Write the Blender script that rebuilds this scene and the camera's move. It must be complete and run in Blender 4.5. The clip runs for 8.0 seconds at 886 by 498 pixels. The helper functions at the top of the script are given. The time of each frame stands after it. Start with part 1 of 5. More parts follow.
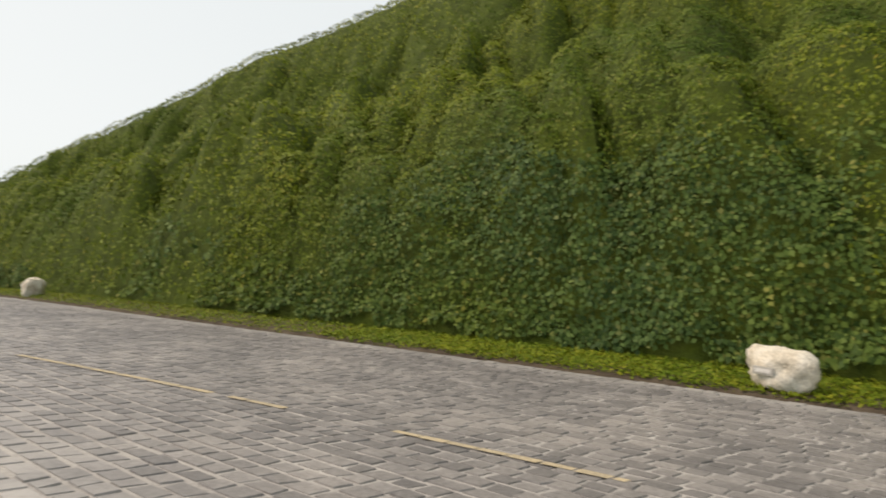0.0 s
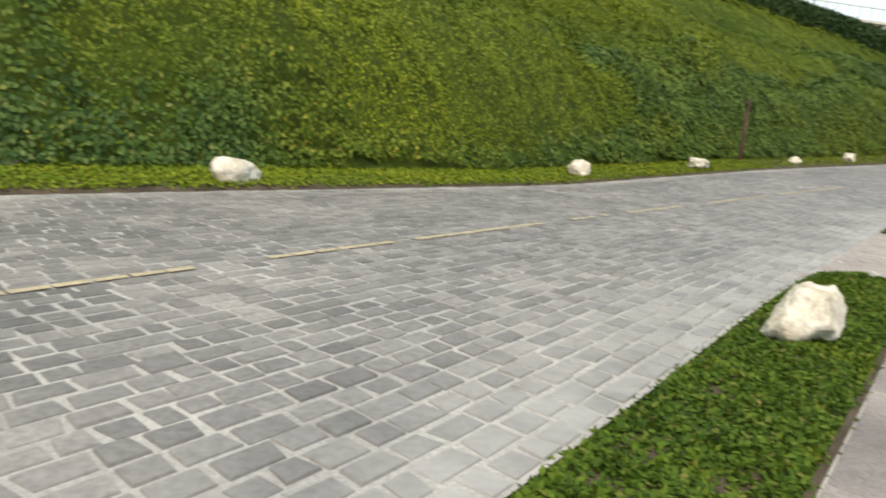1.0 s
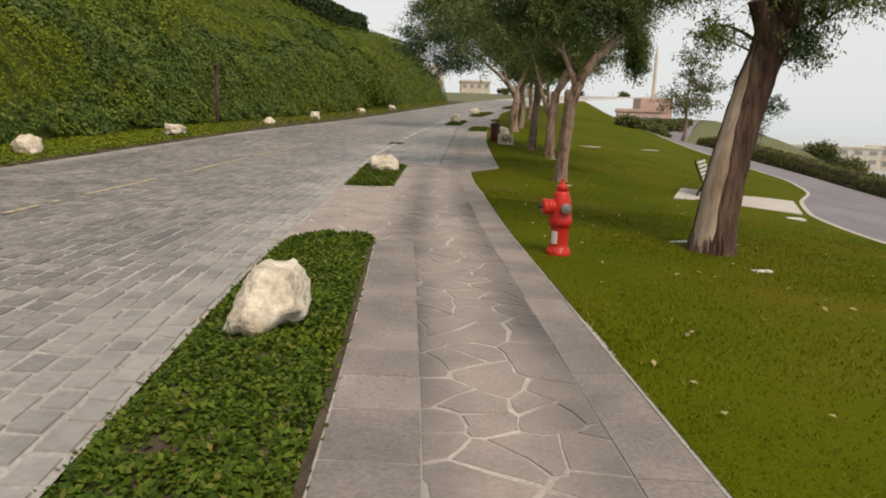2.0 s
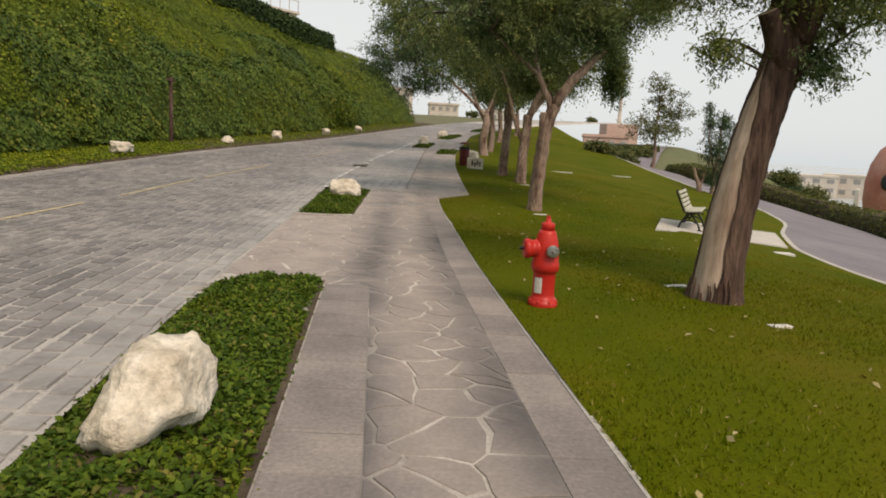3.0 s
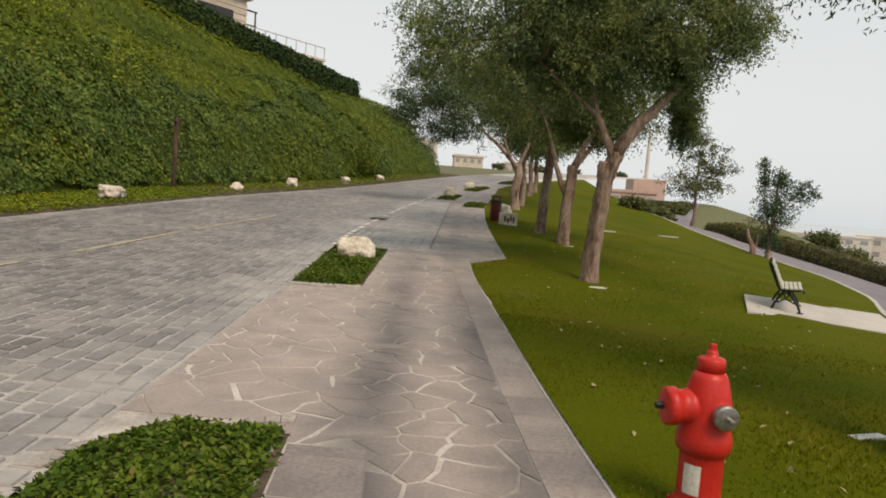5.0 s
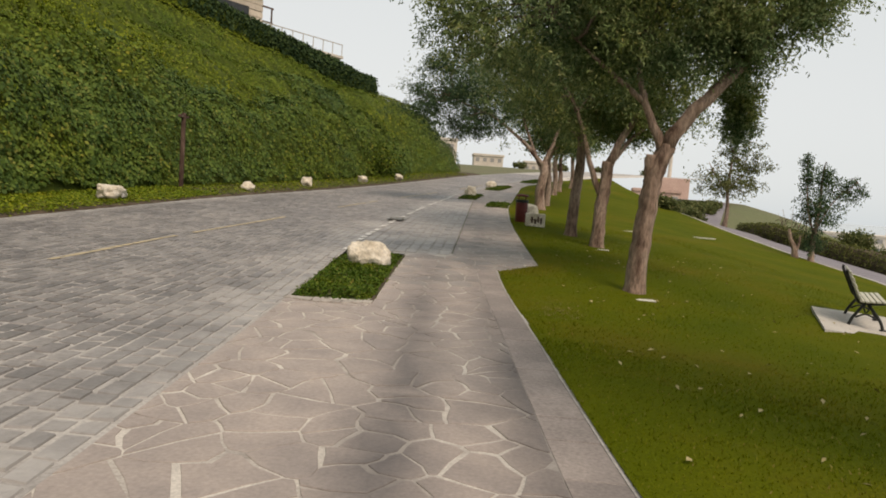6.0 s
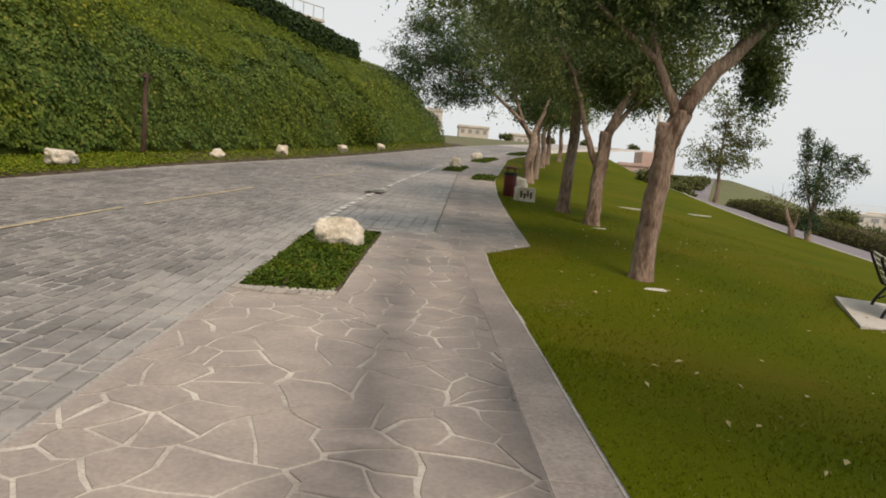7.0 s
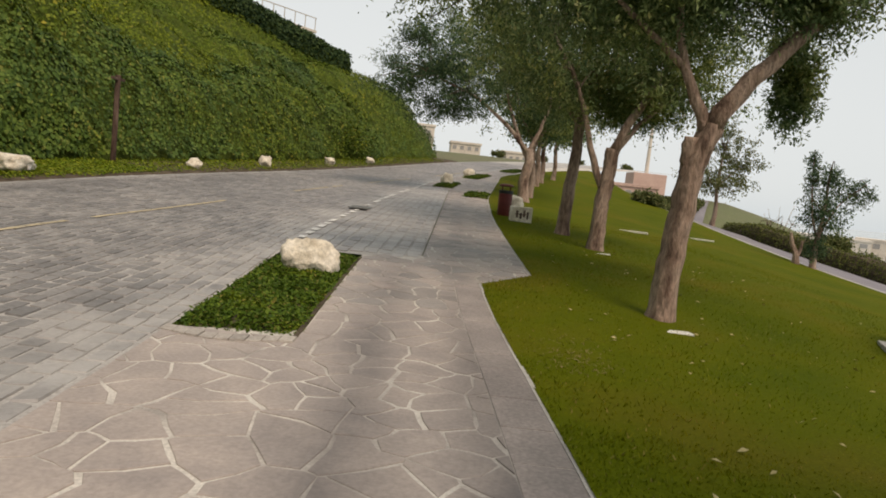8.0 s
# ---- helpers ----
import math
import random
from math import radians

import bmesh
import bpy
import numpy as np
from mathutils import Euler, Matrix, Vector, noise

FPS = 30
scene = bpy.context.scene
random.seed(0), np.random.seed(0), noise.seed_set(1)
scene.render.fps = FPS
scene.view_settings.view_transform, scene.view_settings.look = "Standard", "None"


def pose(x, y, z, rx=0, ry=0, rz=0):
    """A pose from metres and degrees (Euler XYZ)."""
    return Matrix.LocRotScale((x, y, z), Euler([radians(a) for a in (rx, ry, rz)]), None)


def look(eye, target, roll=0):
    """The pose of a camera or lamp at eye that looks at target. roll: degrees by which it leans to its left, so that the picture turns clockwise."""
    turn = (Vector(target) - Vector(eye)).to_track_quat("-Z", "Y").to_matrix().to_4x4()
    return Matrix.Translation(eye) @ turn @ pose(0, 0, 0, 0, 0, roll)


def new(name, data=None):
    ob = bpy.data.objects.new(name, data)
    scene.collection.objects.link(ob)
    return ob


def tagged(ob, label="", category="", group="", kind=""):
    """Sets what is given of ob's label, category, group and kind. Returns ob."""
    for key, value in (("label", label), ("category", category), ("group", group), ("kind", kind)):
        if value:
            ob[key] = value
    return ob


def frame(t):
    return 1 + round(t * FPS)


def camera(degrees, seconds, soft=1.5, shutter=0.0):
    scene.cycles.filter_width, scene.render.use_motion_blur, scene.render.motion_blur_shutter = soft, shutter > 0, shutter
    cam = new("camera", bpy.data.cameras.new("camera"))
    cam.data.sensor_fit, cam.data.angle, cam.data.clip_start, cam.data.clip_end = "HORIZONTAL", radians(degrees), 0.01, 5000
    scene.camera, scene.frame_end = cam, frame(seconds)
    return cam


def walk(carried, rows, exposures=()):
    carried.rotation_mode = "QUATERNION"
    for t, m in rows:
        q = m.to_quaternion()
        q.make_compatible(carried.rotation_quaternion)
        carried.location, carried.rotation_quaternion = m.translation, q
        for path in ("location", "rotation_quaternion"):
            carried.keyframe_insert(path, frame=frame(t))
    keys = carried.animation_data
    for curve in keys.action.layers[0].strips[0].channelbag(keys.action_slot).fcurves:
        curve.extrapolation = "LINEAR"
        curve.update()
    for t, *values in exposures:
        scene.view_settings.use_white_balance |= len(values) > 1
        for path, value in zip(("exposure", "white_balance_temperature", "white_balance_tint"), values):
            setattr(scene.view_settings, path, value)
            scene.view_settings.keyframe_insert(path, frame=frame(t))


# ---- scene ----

cam = camera(65.6, 8.0, soft=1.8, shutter=0.08)
PATH = [
    (0, (0.535, -0.576, 1.361), (-0.846, -2.021, 1.438), 3.5),
    (0.1, (0.505, -0.452, 1.36), (-1.049, -1.709, 1.419), 3.9),
    (0.2, (0.493, -0.334, 1.358), (-1.212, -1.379, 1.408), 5.0),
    (0.3, (0.487, -0.227, 1.356), (-1.352, -1.013, 1.39), 5.4),
    (0.4, (0.466, -0.126, 1.356), (-1.4814, -0.5808, 1.35), 4.3),
    (0.5, (0.439, -0.029, 1.356), (-1.56, -0.082, 1.319), 3.6),
    (0.6, (0.414, 0.067, 1.356), (-1.553, 0.417, 1.263), 3.9),
    (0.7, (0.394, 0.162, 1.356), (-1.463, 0.876, 1.146), 3.5),
    (0.8, (0.394, 0.262, 1.355), (-1.27, 1.332, 1.064), 4.1),
    (0.9, (0.388, 0.356, 1.351), (-1.137, 1.614, 1.048), 4.5),
    (1, (0.381, 0.449, 1.347), (-0.928, 1.919, 0.996), 4.7),
    (1.2, (0.369, 0.681, 1.35), (-0.536, 2.435, 1.023), 5.0),
    (1.5, (0.352, 1.03, 1.354), (-0.12, 2.949, 1.046), 6.1),
    (2, (0.356, 1.661, 1.365), (0.298, 3.626, 1.0), 2.0),
    (2.2, (0.36, 1.908, 1.362), (0.369, 3.878, 1.019), 2.2),
    (3.3, (0.35, 3.364, 1.392), (0.384, 5.348, 1.141), 3.0),
    (3.5, (0.337, 3.656, 1.401), (0.376, 5.649, 1.24), 2.5),
    (4, (0.267, 4.365, 1.416), (0.349, 6.363, 1.37), 1.5),
    (4.1, (0.257, 4.518, 1.413), (0.315, 6.517, 1.394), 1.8),
    (4.5, (0.218, 5.128, 1.399), (0.239, 7.126, 1.309), 1.6),
    (4.9, (0.18, 5.718, 1.395), (0.133, 7.714, 1.269), 2.6),
    (5, (0.171, 5.866, 1.394), (0.136, 7.859, 1.237), 4.3),
    (5.2, (0.136, 6.156, 1.407), (0.04, 8.148, 1.251), 3.2),
    (6.3, (0.055, 7.776, 1.37), (-0.026, 9.768, 1.199), 4.6),
    (6.5, (0.053, 8.047, 1.38), (0.019, 10.034, 1.159), 3.8),
    (7, (0.028, 8.729, 1.359), (-0.009, 10.714, 1.12), 5.0),
    (7.5, (-0.002, 9.424, 1.354), (-0.039, 11.409, 1.113), 5.3),
    (8, (-0.004, 10.092, 1.362), (-0.015, 12.083, 1.171), 6.3),
]
walk(cam, [(t, look(e, a, r)) for t, e, a, r in PATH],
     exposures=[(0, .5, 8500, 20), (.5, 1.14, 7800, 14), (1.0, .88, 7600, 13), (1.5, .36, 7900, 15), (2.0, .35, 8700, 22), (8, .33, 8600, 21)])

# ---- world, sun, exposure ----
world = bpy.data.worlds.new("sky")
scene.world = world
world.use_nodes = True
wn = world.node_tree
sky = wn.nodes.new("ShaderNodeTexSky")
sky.sky_type = 'NISHITA'
sky.sun_disc = False
sky.sun_elevation = radians(52)
sky.sun_rotation = radians(150)
sky.dust_density = 1.5
sky.air_density = 1.0
hsv = wn.nodes.new("ShaderNodeHueSaturation")
hsv.inputs["Saturation"].default_value = 0.22
wn.links.new(sky.outputs[0], hsv.inputs["Color"])
cloud = wn.nodes.new("ShaderNodeMix")
cloud.data_type = 'RGBA'
cloud.inputs[0].default_value = 0.8
cloud.inputs[7].default_value = (4.55, 6.2, 7.6, 1)
wn.links.new(hsv.outputs[0], cloud.inputs[6])
wn.links.new(cloud.outputs[2], wn.nodes["Background"].inputs["Color"])
wn.nodes["Background"].inputs["Strength"].default_value = 0.108
sun_data = bpy.data.lights.new("sun", 'SUN')
sun_data.energy = 1.75
sun_data.angle = radians(25)
sun_data.color = (1.0, 0.97, 0.92)
sun = new("sun", sun_data)
sun.matrix_world = pose(0, 0, 60, 38, 0, 30)
scene.view_settings.exposure = 0.0


# ---- materials ----
def nodes_of(name):
    m = bpy.data.materials.new(name)
    m.use_nodes = True
    nt = m.node_tree
    return m, nt, nt.nodes["Principled BSDF"]


def ramp_node(nt, stops):
    r = nt.nodes.new("ShaderNodeValToRGB")
    e = r.color_ramp.elements
    while len(e) < len(stops):
        e.new(0.5)
    for k, (p, c) in zip(e, stops):
        k.position, k.color = p, (*c, 1)
    return r


def noise_node(nt, scale, detail=4, vec=None, rough=0.6):
    n = nt.nodes.new("ShaderNodeTexNoise")
    n.inputs["Scale"].default_value = scale
    n.inputs["Detail"].default_value = detail
    n.inputs["Roughness"].default_value = rough
    if vec is not None:
        nt.links.new(vec, n.inputs["Vector"])
    return n


def mix_node(nt, kind, fac, a, b):
    m = nt.nodes.new("ShaderNodeMix")
    m.data_type, m.blend_type = 'RGBA', kind
    for sock, v in ((m.inputs[0], fac), (m.inputs[6], a), (m.inputs[7], b)):
        if hasattr(v, "links"):
            nt.links.new(v, sock)
        else:
            sock.default_value = v if not isinstance(v, tuple) else (*v, 1)
    return m.outputs[2]


def surface(name, stops, scale=3.0, fine=40.0, rough=0.8, bump=0.3, dist=0.02, metal=0.0, grain=0.35, local=False, vary=0.0, island=0.0, stretch=None, spec=0.3):
    """Two scales of noise over a colour ramp, with fine relief. vary: by object, island: by loose piece."""
    m, nt, b = nodes_of(name)
    if local:
        vec = nt.nodes.new("ShaderNodeTexCoord").outputs["Object"]
    else:
        vec = nt.nodes.new("ShaderNodeNewGeometry").outputs["Position"]
    if stretch:
        mp = nt.nodes.new("ShaderNodeMapping")
        mp.inputs["Scale"].default_value = stretch
        nt.links.new(vec, mp.inputs["Vector"])
        vec = mp.outputs[0]
    big = noise_node(nt, scale, 5, vec)
    ramp = ramp_node(nt, stops)
    nt.links.new(big.outputs["Fac"], ramp.inputs[0])
    sm = noise_node(nt, fine, 4, vec)
    dark = ramp_node(nt, [(0.25, (1 - grain,) * 3), (0.75, (1 + grain * 0.4,) * 3)])
    nt.links.new(sm.outputs["Fac"], dark.inputs[0])
    col = mix_node(nt, 'MULTIPLY', 1.0, ramp.outputs[0], dark.outputs[0])
    for amount, socket in ((vary, "object"), (island, "island")):
        if amount:
            if socket == "object":
                rnd = nt.nodes.new("ShaderNodeObjectInfo").outputs["Random"]
            else:
                rnd = nt.nodes.new("ShaderNodeNewGeometry").outputs["Random Per Island"]
            rr = ramp_node(nt, [(0, (1 - amount, 1 - amount, 1 - amount)), (1, (1 + amount, 1 + amount * 0.95, 1 + amount * 0.85))])
            nt.links.new(rnd, rr.inputs[0])
            col = mix_node(nt, 'MULTIPLY', 1.0, col, rr.outputs[0])
    nt.links.new(col, b.inputs["Base Color"])
    b.inputs["Roughness"].default_value = rough
    b.inputs["Specular IOR Level"].default_value = spec
    b.inputs["Metallic"].default_value = metal
    if bump:
        bp = nt.nodes.new("ShaderNodeBump")
        bp.inputs["Strength"].default_value = bump
        bp.inputs["Distance"].default_value = dist
        nt.links.new(sm.outputs["Fac"], bp.inputs["Height"])
        nt.links.new(bp.outputs[0], b.inputs["Normal"])
    return m


def foliage(name, stops, patch=0.3, patch_stops=None, rough=0.6, stretch=(1, 1, 1), through_light=0.25):
    """Leaves: colour by loose leaf, and by patches of the plant cover."""
    m, nt, b = nodes_of(name)
    geo = nt.nodes.new("ShaderNodeNewGeometry")
    ramp = ramp_node(nt, stops)
    nt.links.new(geo.outputs["Random Per Island"], ramp.inputs[0])
    col = ramp.outputs[0]
    if patch_stops:
        mp = nt.nodes.new("ShaderNodeMapping")
        mp.inputs["Scale"].default_value = stretch
        nt.links.new(geo.outputs["Position"], mp.inputs["Vector"])
        n = noise_node(nt, patch, 4, mp.outputs[0], 0.55)
        pr = ramp_node(nt, patch_stops)
        nt.links.new(n.outputs["Fac"], pr.inputs[0])
        col = mix_node(nt, 'MULTIPLY', 1.0, col, pr.outputs[0])
    nt.links.new(col, b.inputs["Base Color"])
    b.inputs["Roughness"].default_value = rough
    b.inputs["Specular IOR Level"].default_value = 0.12
    tr = nt.nodes.new("ShaderNodeBsdfTranslucent")
    nt.links.new(col, tr.inputs["Color"])
    mx = nt.nodes.new("ShaderNodeMixShader")
    mx.inputs[0].default_value = through_light
    nt.links.new(b.outputs[0], mx.inputs[1])
    nt.links.new(tr.outputs[0], mx.inputs[2])
    nt.links.new(mx.outputs[0], nt.nodes["Material Output"].inputs["Surface"])
    return m


M_SETT = surface("grey_sett", [(0.3, (0.16, 0.15, 0.147)), (0.5, (0.218, 0.204, 0.197)), (0.7, (0.295, 0.272, 0.256))], 0.55, 22, 0.5, 0.5, 0.012, island=0.27, spec=0.6)
M_SETTP = surface("grey_sett_piece", [(0.3, (0.16, 0.15, 0.147)), (0.5, (0.218, 0.204, 0.197)), (0.7, (0.295, 0.272, 0.256))], 0.55, 22, 0.5, 0.5, 0.012, vary=0.27, spec=0.6)
M_JOINT = surface("pale_joint", [(0.3, (0.27, 0.255, 0.24)), (0.5, (0.39, 0.37, 0.345)), (0.7, (0.48, 0.455, 0.42))], 0.9, 40, 0.9, 0.3, 0.01)
M_MORTAR = surface("pale_mortar", [(0.34, (0.33, 0.30, 0.27)), (0.44, (0.47, 0.43, 0.385)), (0.56, (0.60, 0.56, 0.50))], 1.9, 60, 0.9, 0.3, 0.005)
M_SLAB = surface("grey_border_slab", [(0.3, (0.185, 0.165, 0.156)), (0.5, (0.245, 0.215, 0.202)), (0.7, (0.32, 0.28, 0.258))], 1.3, 40, 0.75, 0.4, 0.01, island=0.16, vary=0.1)
M_BORDER = surface("cream_border_stone", [(0.3, (0.30, 0.27, 0.245)), (0.7, (0.44, 0.40, 0.355))], 2, 35, 0.85, 0.4, 0.01, vary=0.12)
M_YELLOW = surface("worn_yellow_paint", [(0.35, (0.43, 0.36, 0.25)), (0.65, (0.58, 0.47, 0.30))], 3, 50, 0.7, 0.2, 0.005, grain=0.5)
M_WHITE = surface("worn_white_paint", [(0.35, (0.66, 0.64, 0.6)), (0.65, (0.8, 0.78, 0.74))], 3, 50, 0.7, 0.2, 0.005, grain=0.4)
M_ROCK = surface("pale_limestone", [(0.3, (0.52, 0.44, 0.33)), (0.5, (0.72, 0.65, 0.53)), (0.7, (0.82, 0.77, 0.67))], 3.5, 22, 0.9, 0.8, 0.03, grain=0.4, local=True)
M_SOIL = surface("dark_soil", [(0.3, (0.05, 0.035, 0.022)), (0.7, (0.12, 0.09, 0.06))], 2, 30, 0.95, 0.8, 0.03)
M_HILLSOIL = surface("leafy_soil", [(0.35, (0.05, 0.075, 0.007)), (0.65, (0.085, 0.12, 0.01))], 1.5, 25, 0.95, 0.8, 0.05)
M_LAWN = surface("mown_lawn", [(0.3, (0.06, 0.085, 0.003)), (0.5, (0.085, 0.102, 0.004)), (0.72, (0.122, 0.106, 0.010))], 0.4, 55, 0.95, 0.6, 0.02, grain=0.4, spec=0.04)
M_EARTH = surface("dry_ground", [(0.3, (0.16, 0.14, 0.09)), (0.6, (0.12, 0.14, 0.06)), (0.8, (0.3, 0.26, 0.19))], 0.05, 4, 0.95, 0.3, 0.1)
M_ASPH = surface("lilac_grey_asphalt", [(0.3, (0.17, 0.155, 0.175)), (0.7, (0.25, 0.235, 0.25))], 0.6, 90, 0.85, 0.3, 0.01)
M_KERB = surface("concrete_kerb", [(0.3, (0.42, 0.40, 0.36)), (0.7, (0.56, 0.53, 0.48))], 1.5, 40, 0.85, 0.3, 0.01)
M_RED = surface("red_hydrant_paint", [(0.35, (0.50, 0.022, 0.016)), (0.65, (0.60, 0.035, 0.025))], 8, 60, 0.38, 0.15, 0.004, grain=0.2, local=True)
M_STEEL = surface("tarnished_steel", [(0.3, (0.25, 0.24, 0.22)), (0.7, (0.5, 0.48, 0.45))], 30, 90, 0.4, 0.1, 0.002, metal=0.9, local=True)
M_BLACK = surface("black_cast_iron", [(0.3, (0.012, 0.014, 0.013)), (0.7, (0.03, 0.032, 0.03))], 20, 80, 0.5, 0.2, 0.003, local=True)
M_SLAT = surface("cream_bench_slat", [(0.3, (0.42, 0.42, 0.34)), (0.7, (0.54, 0.53, 0.44))], 6, 60, 0.6, 0.2, 0.003, local=True)
M_BIN = surface("maroon_bin", [(0.3, (0.10, 0.014, 0.012)), (0.7, (0.16, 0.028, 0.022))], 4, 40, 0.5, 0.2, 0.004, local=True)
M_BARK = surface("brown_grey_bark", [(0.34, (0.09, 0.05, 0.036)), (0.46, (0.31, 0.215, 0.165)), (0.7, (0.50, 0.38, 0.305))], 3.4, 24, 0.95, 1.0, 0.05, grain=0.6, stretch=(1, 1, 0.3))
M_BARKD = surface("dark_furrowed_bark", [(0.3, (0.04, 0.022, 0.016)), (0.5, (0.11, 0.065, 0.048)), (0.7, (0.2, 0.13, 0.1))], 5, 22, 0.95, 1.0, 0.06, grain=0.6, stretch=(1, 1, 0.15))
M_WOOD = surface("bare_pale_wood", [(0.3, (0.26, 0.17, 0.12)), (0.5, (0.46, 0.345, 0.27)), (0.7, (0.58, 0.46, 0.38))], 6, 30, 0.8, 0.4, 0.01, grain=0.3, stretch=(1, 1, 0.12))
M_STONE = surface("beige_stone_cladding", [(0.3, (0.50, 0.42, 0.34)), (0.7, (0.66, 0.57, 0.47))], 0.8, 12, 0.85, 0.3, 0.02, vary=0.1)
M_FARWALL = surface("pale_render", [(0.3, (0.55, 0.49, 0.42)), (0.7, (0.70, 0.64, 0.56))], 0.3, 5, 0.9, 0.1, 0.02)
M_PINKWALL = surface("pink_render", [(0.3, (0.5, 0.33, 0.28)), (0.7, (0.6, 0.42, 0.36))], 0.3, 5, 0.9, 0.1, 0.02)
M_GLASS = surface("dark_glazing", [(0.3, (0.02, 0.022, 0.025)), (0.7, (0.05, 0.052, 0.055))], 1, 5, 0.12, 0.0)
# far panes: distance haze is put into the grey of the glass
M_HAZEGLASS = surface("haze_greyed_glazing", [(0.3, (0.26, 0.26, 0.25)), (0.7, (0.34, 0.33, 0.32))], 1, 5, 0.3, 0.0)
M_TERRA = surface("terracotta_sculpture", [(0.3, (0.42, 0.13, 0.09)), (0.55, (0.52, 0.21, 0.15)), (0.75, (0.62, 0.36, 0.29))], 0.6, 20, 0.6, 0.2, 0.01)
# the sea's colour is lightened to carry the haze over it
M_SEA = surface("haze_paled_sea", [(0.3, (0.42, 0.48, 0.50)), (0.7, (0.48, 0.54, 0.56))], 0.01, 0.4, 0.25, 0.3, 0.2)
M_PLATE = surface("white_plastic_cover", [(0.3, (0.6, 0.58, 0.52)), (0.7, (0.72, 0.7, 0.64))], 6, 60, 0.6, 0.1, 0.003)
M_TWIG = surface("twig_bark", [(0.3, (0.08, 0.055, 0.04)), (0.7, (0.18, 0.13, 0.1))], 4, 30, 0.95, 0.5, 0.01)

L_HILL = foliage("creeper_leaf", [(0, (0.035, 0.07, 0.016)), (0.5, (0.075, 0.125, 0.024)), (0.9, (0.125, 0.18, 0.04)), (1, (0.2, 0.2, 0.05))], 0.22,
                 [(0.36, (0.75, 0.85, 1.1)), (0.5, (1.0, 1.0, 0.9)), (0.64, (1.35, 1.15, 0.6))], stretch=(1, 0.7, 0.8), through_light=0.1)
L_SLOPE = foliage("slope_leaf", [(0, (0.062, 0.096, 0.010)), (0.5, (0.122, 0.166, 0.016)), (0.9, (0.185, 0.228, 0.026)), (1, (0.23, 0.21, 0.045))], 0.2,
                  [(0.34, (0.62, 0.78, 0.95)), (0.5, (1.0, 1.0, 0.85)), (0.66, (1.3, 1.22, 0.7))], stretch=(1, 0.7, 0.8), through_light=0.1)
L_VERGE = foliage("verge_leaf", [(0, (0.08, 0.13, 0.010)), (0.6, (0.16, 0.22, 0.018)), (1, (0.26, 0.27, 0.03))], 0.6,
                  [(0.3, (0.75, 0.85, 0.9)), (0.7, (1.2, 1.1, 0.9))])
L_BED = foliage("ground_cover_leaf", [(0, (0.035, 0.075, 0.010)), (0.5, (0.075, 0.13, 0.014)), (0.9, (0.13, 0.19, 0.024)), (1, (0.2, 0.17, 0.05))], 1.2,
                [(0.3, (0.75, 0.85, 0.9)), (0.55, (1, 1, 1)), (0.75, (1.3, 1.1, 0.7))])
L_GRASS = foliage("grass_blade", [(0, (0.075, 0.10, 0.003)), (0.6, (0.112, 0.138, 0.004)), (0.93, (0.15, 0.16, 0.008)), (1, (0.28, 0.23, 0.08))], 0.4,
                  [(0.35, (0.88, 0.97, 1.0)), (0.5, (1.05, 1.0, 1.0)), (0.70, (1.35, 1.02, 1.1))])
L_TREE = foliage("tree_leaf", [(0, (0.075, 0.12, 0.048)), (0.5, (0.16, 0.225, 0.088)), (0.88, (0.26, 0.32, 0.145)), (1, (0.36, 0.36, 0.18))], 0.9,
                 [(0.34, (0.7, 0.85, 1.0)), (0.5, (1, 1, 1)), (0.66, (1.3, 1.15, 0.8))], through_light=0.4)
L_DARK = foliage("feathery_dark_leaf", [(0, (0.03, 0.068, 0.036)), (0.6, (0.066, 0.12, 0.056)), (1, (0.13, 0.18, 0.08))], through_light=0.3)
L_HEDGE = foliage("hedge_leaf", [(0, (0.016, 0.040, 0.016)), (0.6, (0.036, 0.068, 0.024)), (1, (0.07, 0.11, 0.035))])
L_CLIP = foliage("clipped_hedge_leaf", [(0, (0.05, 0.06, 0.016)), (0.6, (0.10, 0.12, 0.03)), (1, (0.2, 0.2, 0.06))])
L_FAR = foliage("far_leaf", [(0, (0.06, 0.08, 0.03)), (0.6, (0.12, 0.145, 0.05)), (1, (0.22, 0.21, 0.09))])


def dusty(m):
    """Pale dust that gathers towards the road's edges, by the attribute dust."""
    nt = m.node_tree
    b = nt.nodes["Principled BSDF"]
    col = b.inputs["Base Color"].links[0].from_socket
    at = nt.nodes.new("ShaderNodeAttribute")
    at.attribute_name = "dust"
    geo = nt.nodes.new("ShaderNodeNewGeometry")
    n = noise_node(nt, 1.1, 6, geo.outputs["Position"])
    r = ramp_node(nt, [(0.35, (.25, .25, .25)), (0.65, (1.2, 1.2, 1.2))])
    nt.links.new(n.outputs["Fac"], r.inputs[0])
    k = nt.nodes.new("ShaderNodeMath")
    k.operation = 'MULTIPLY'
    nt.links.new(at.outputs["Fac"], k.inputs[0])
    nt.links.new(r.outputs[0], k.inputs[1])
    nt.links.new(mix_node(nt, 'MIX', k.outputs[0], col, (0.42, 0.40, 0.375)), b.inputs["Base Color"])


dusty(M_SETT)


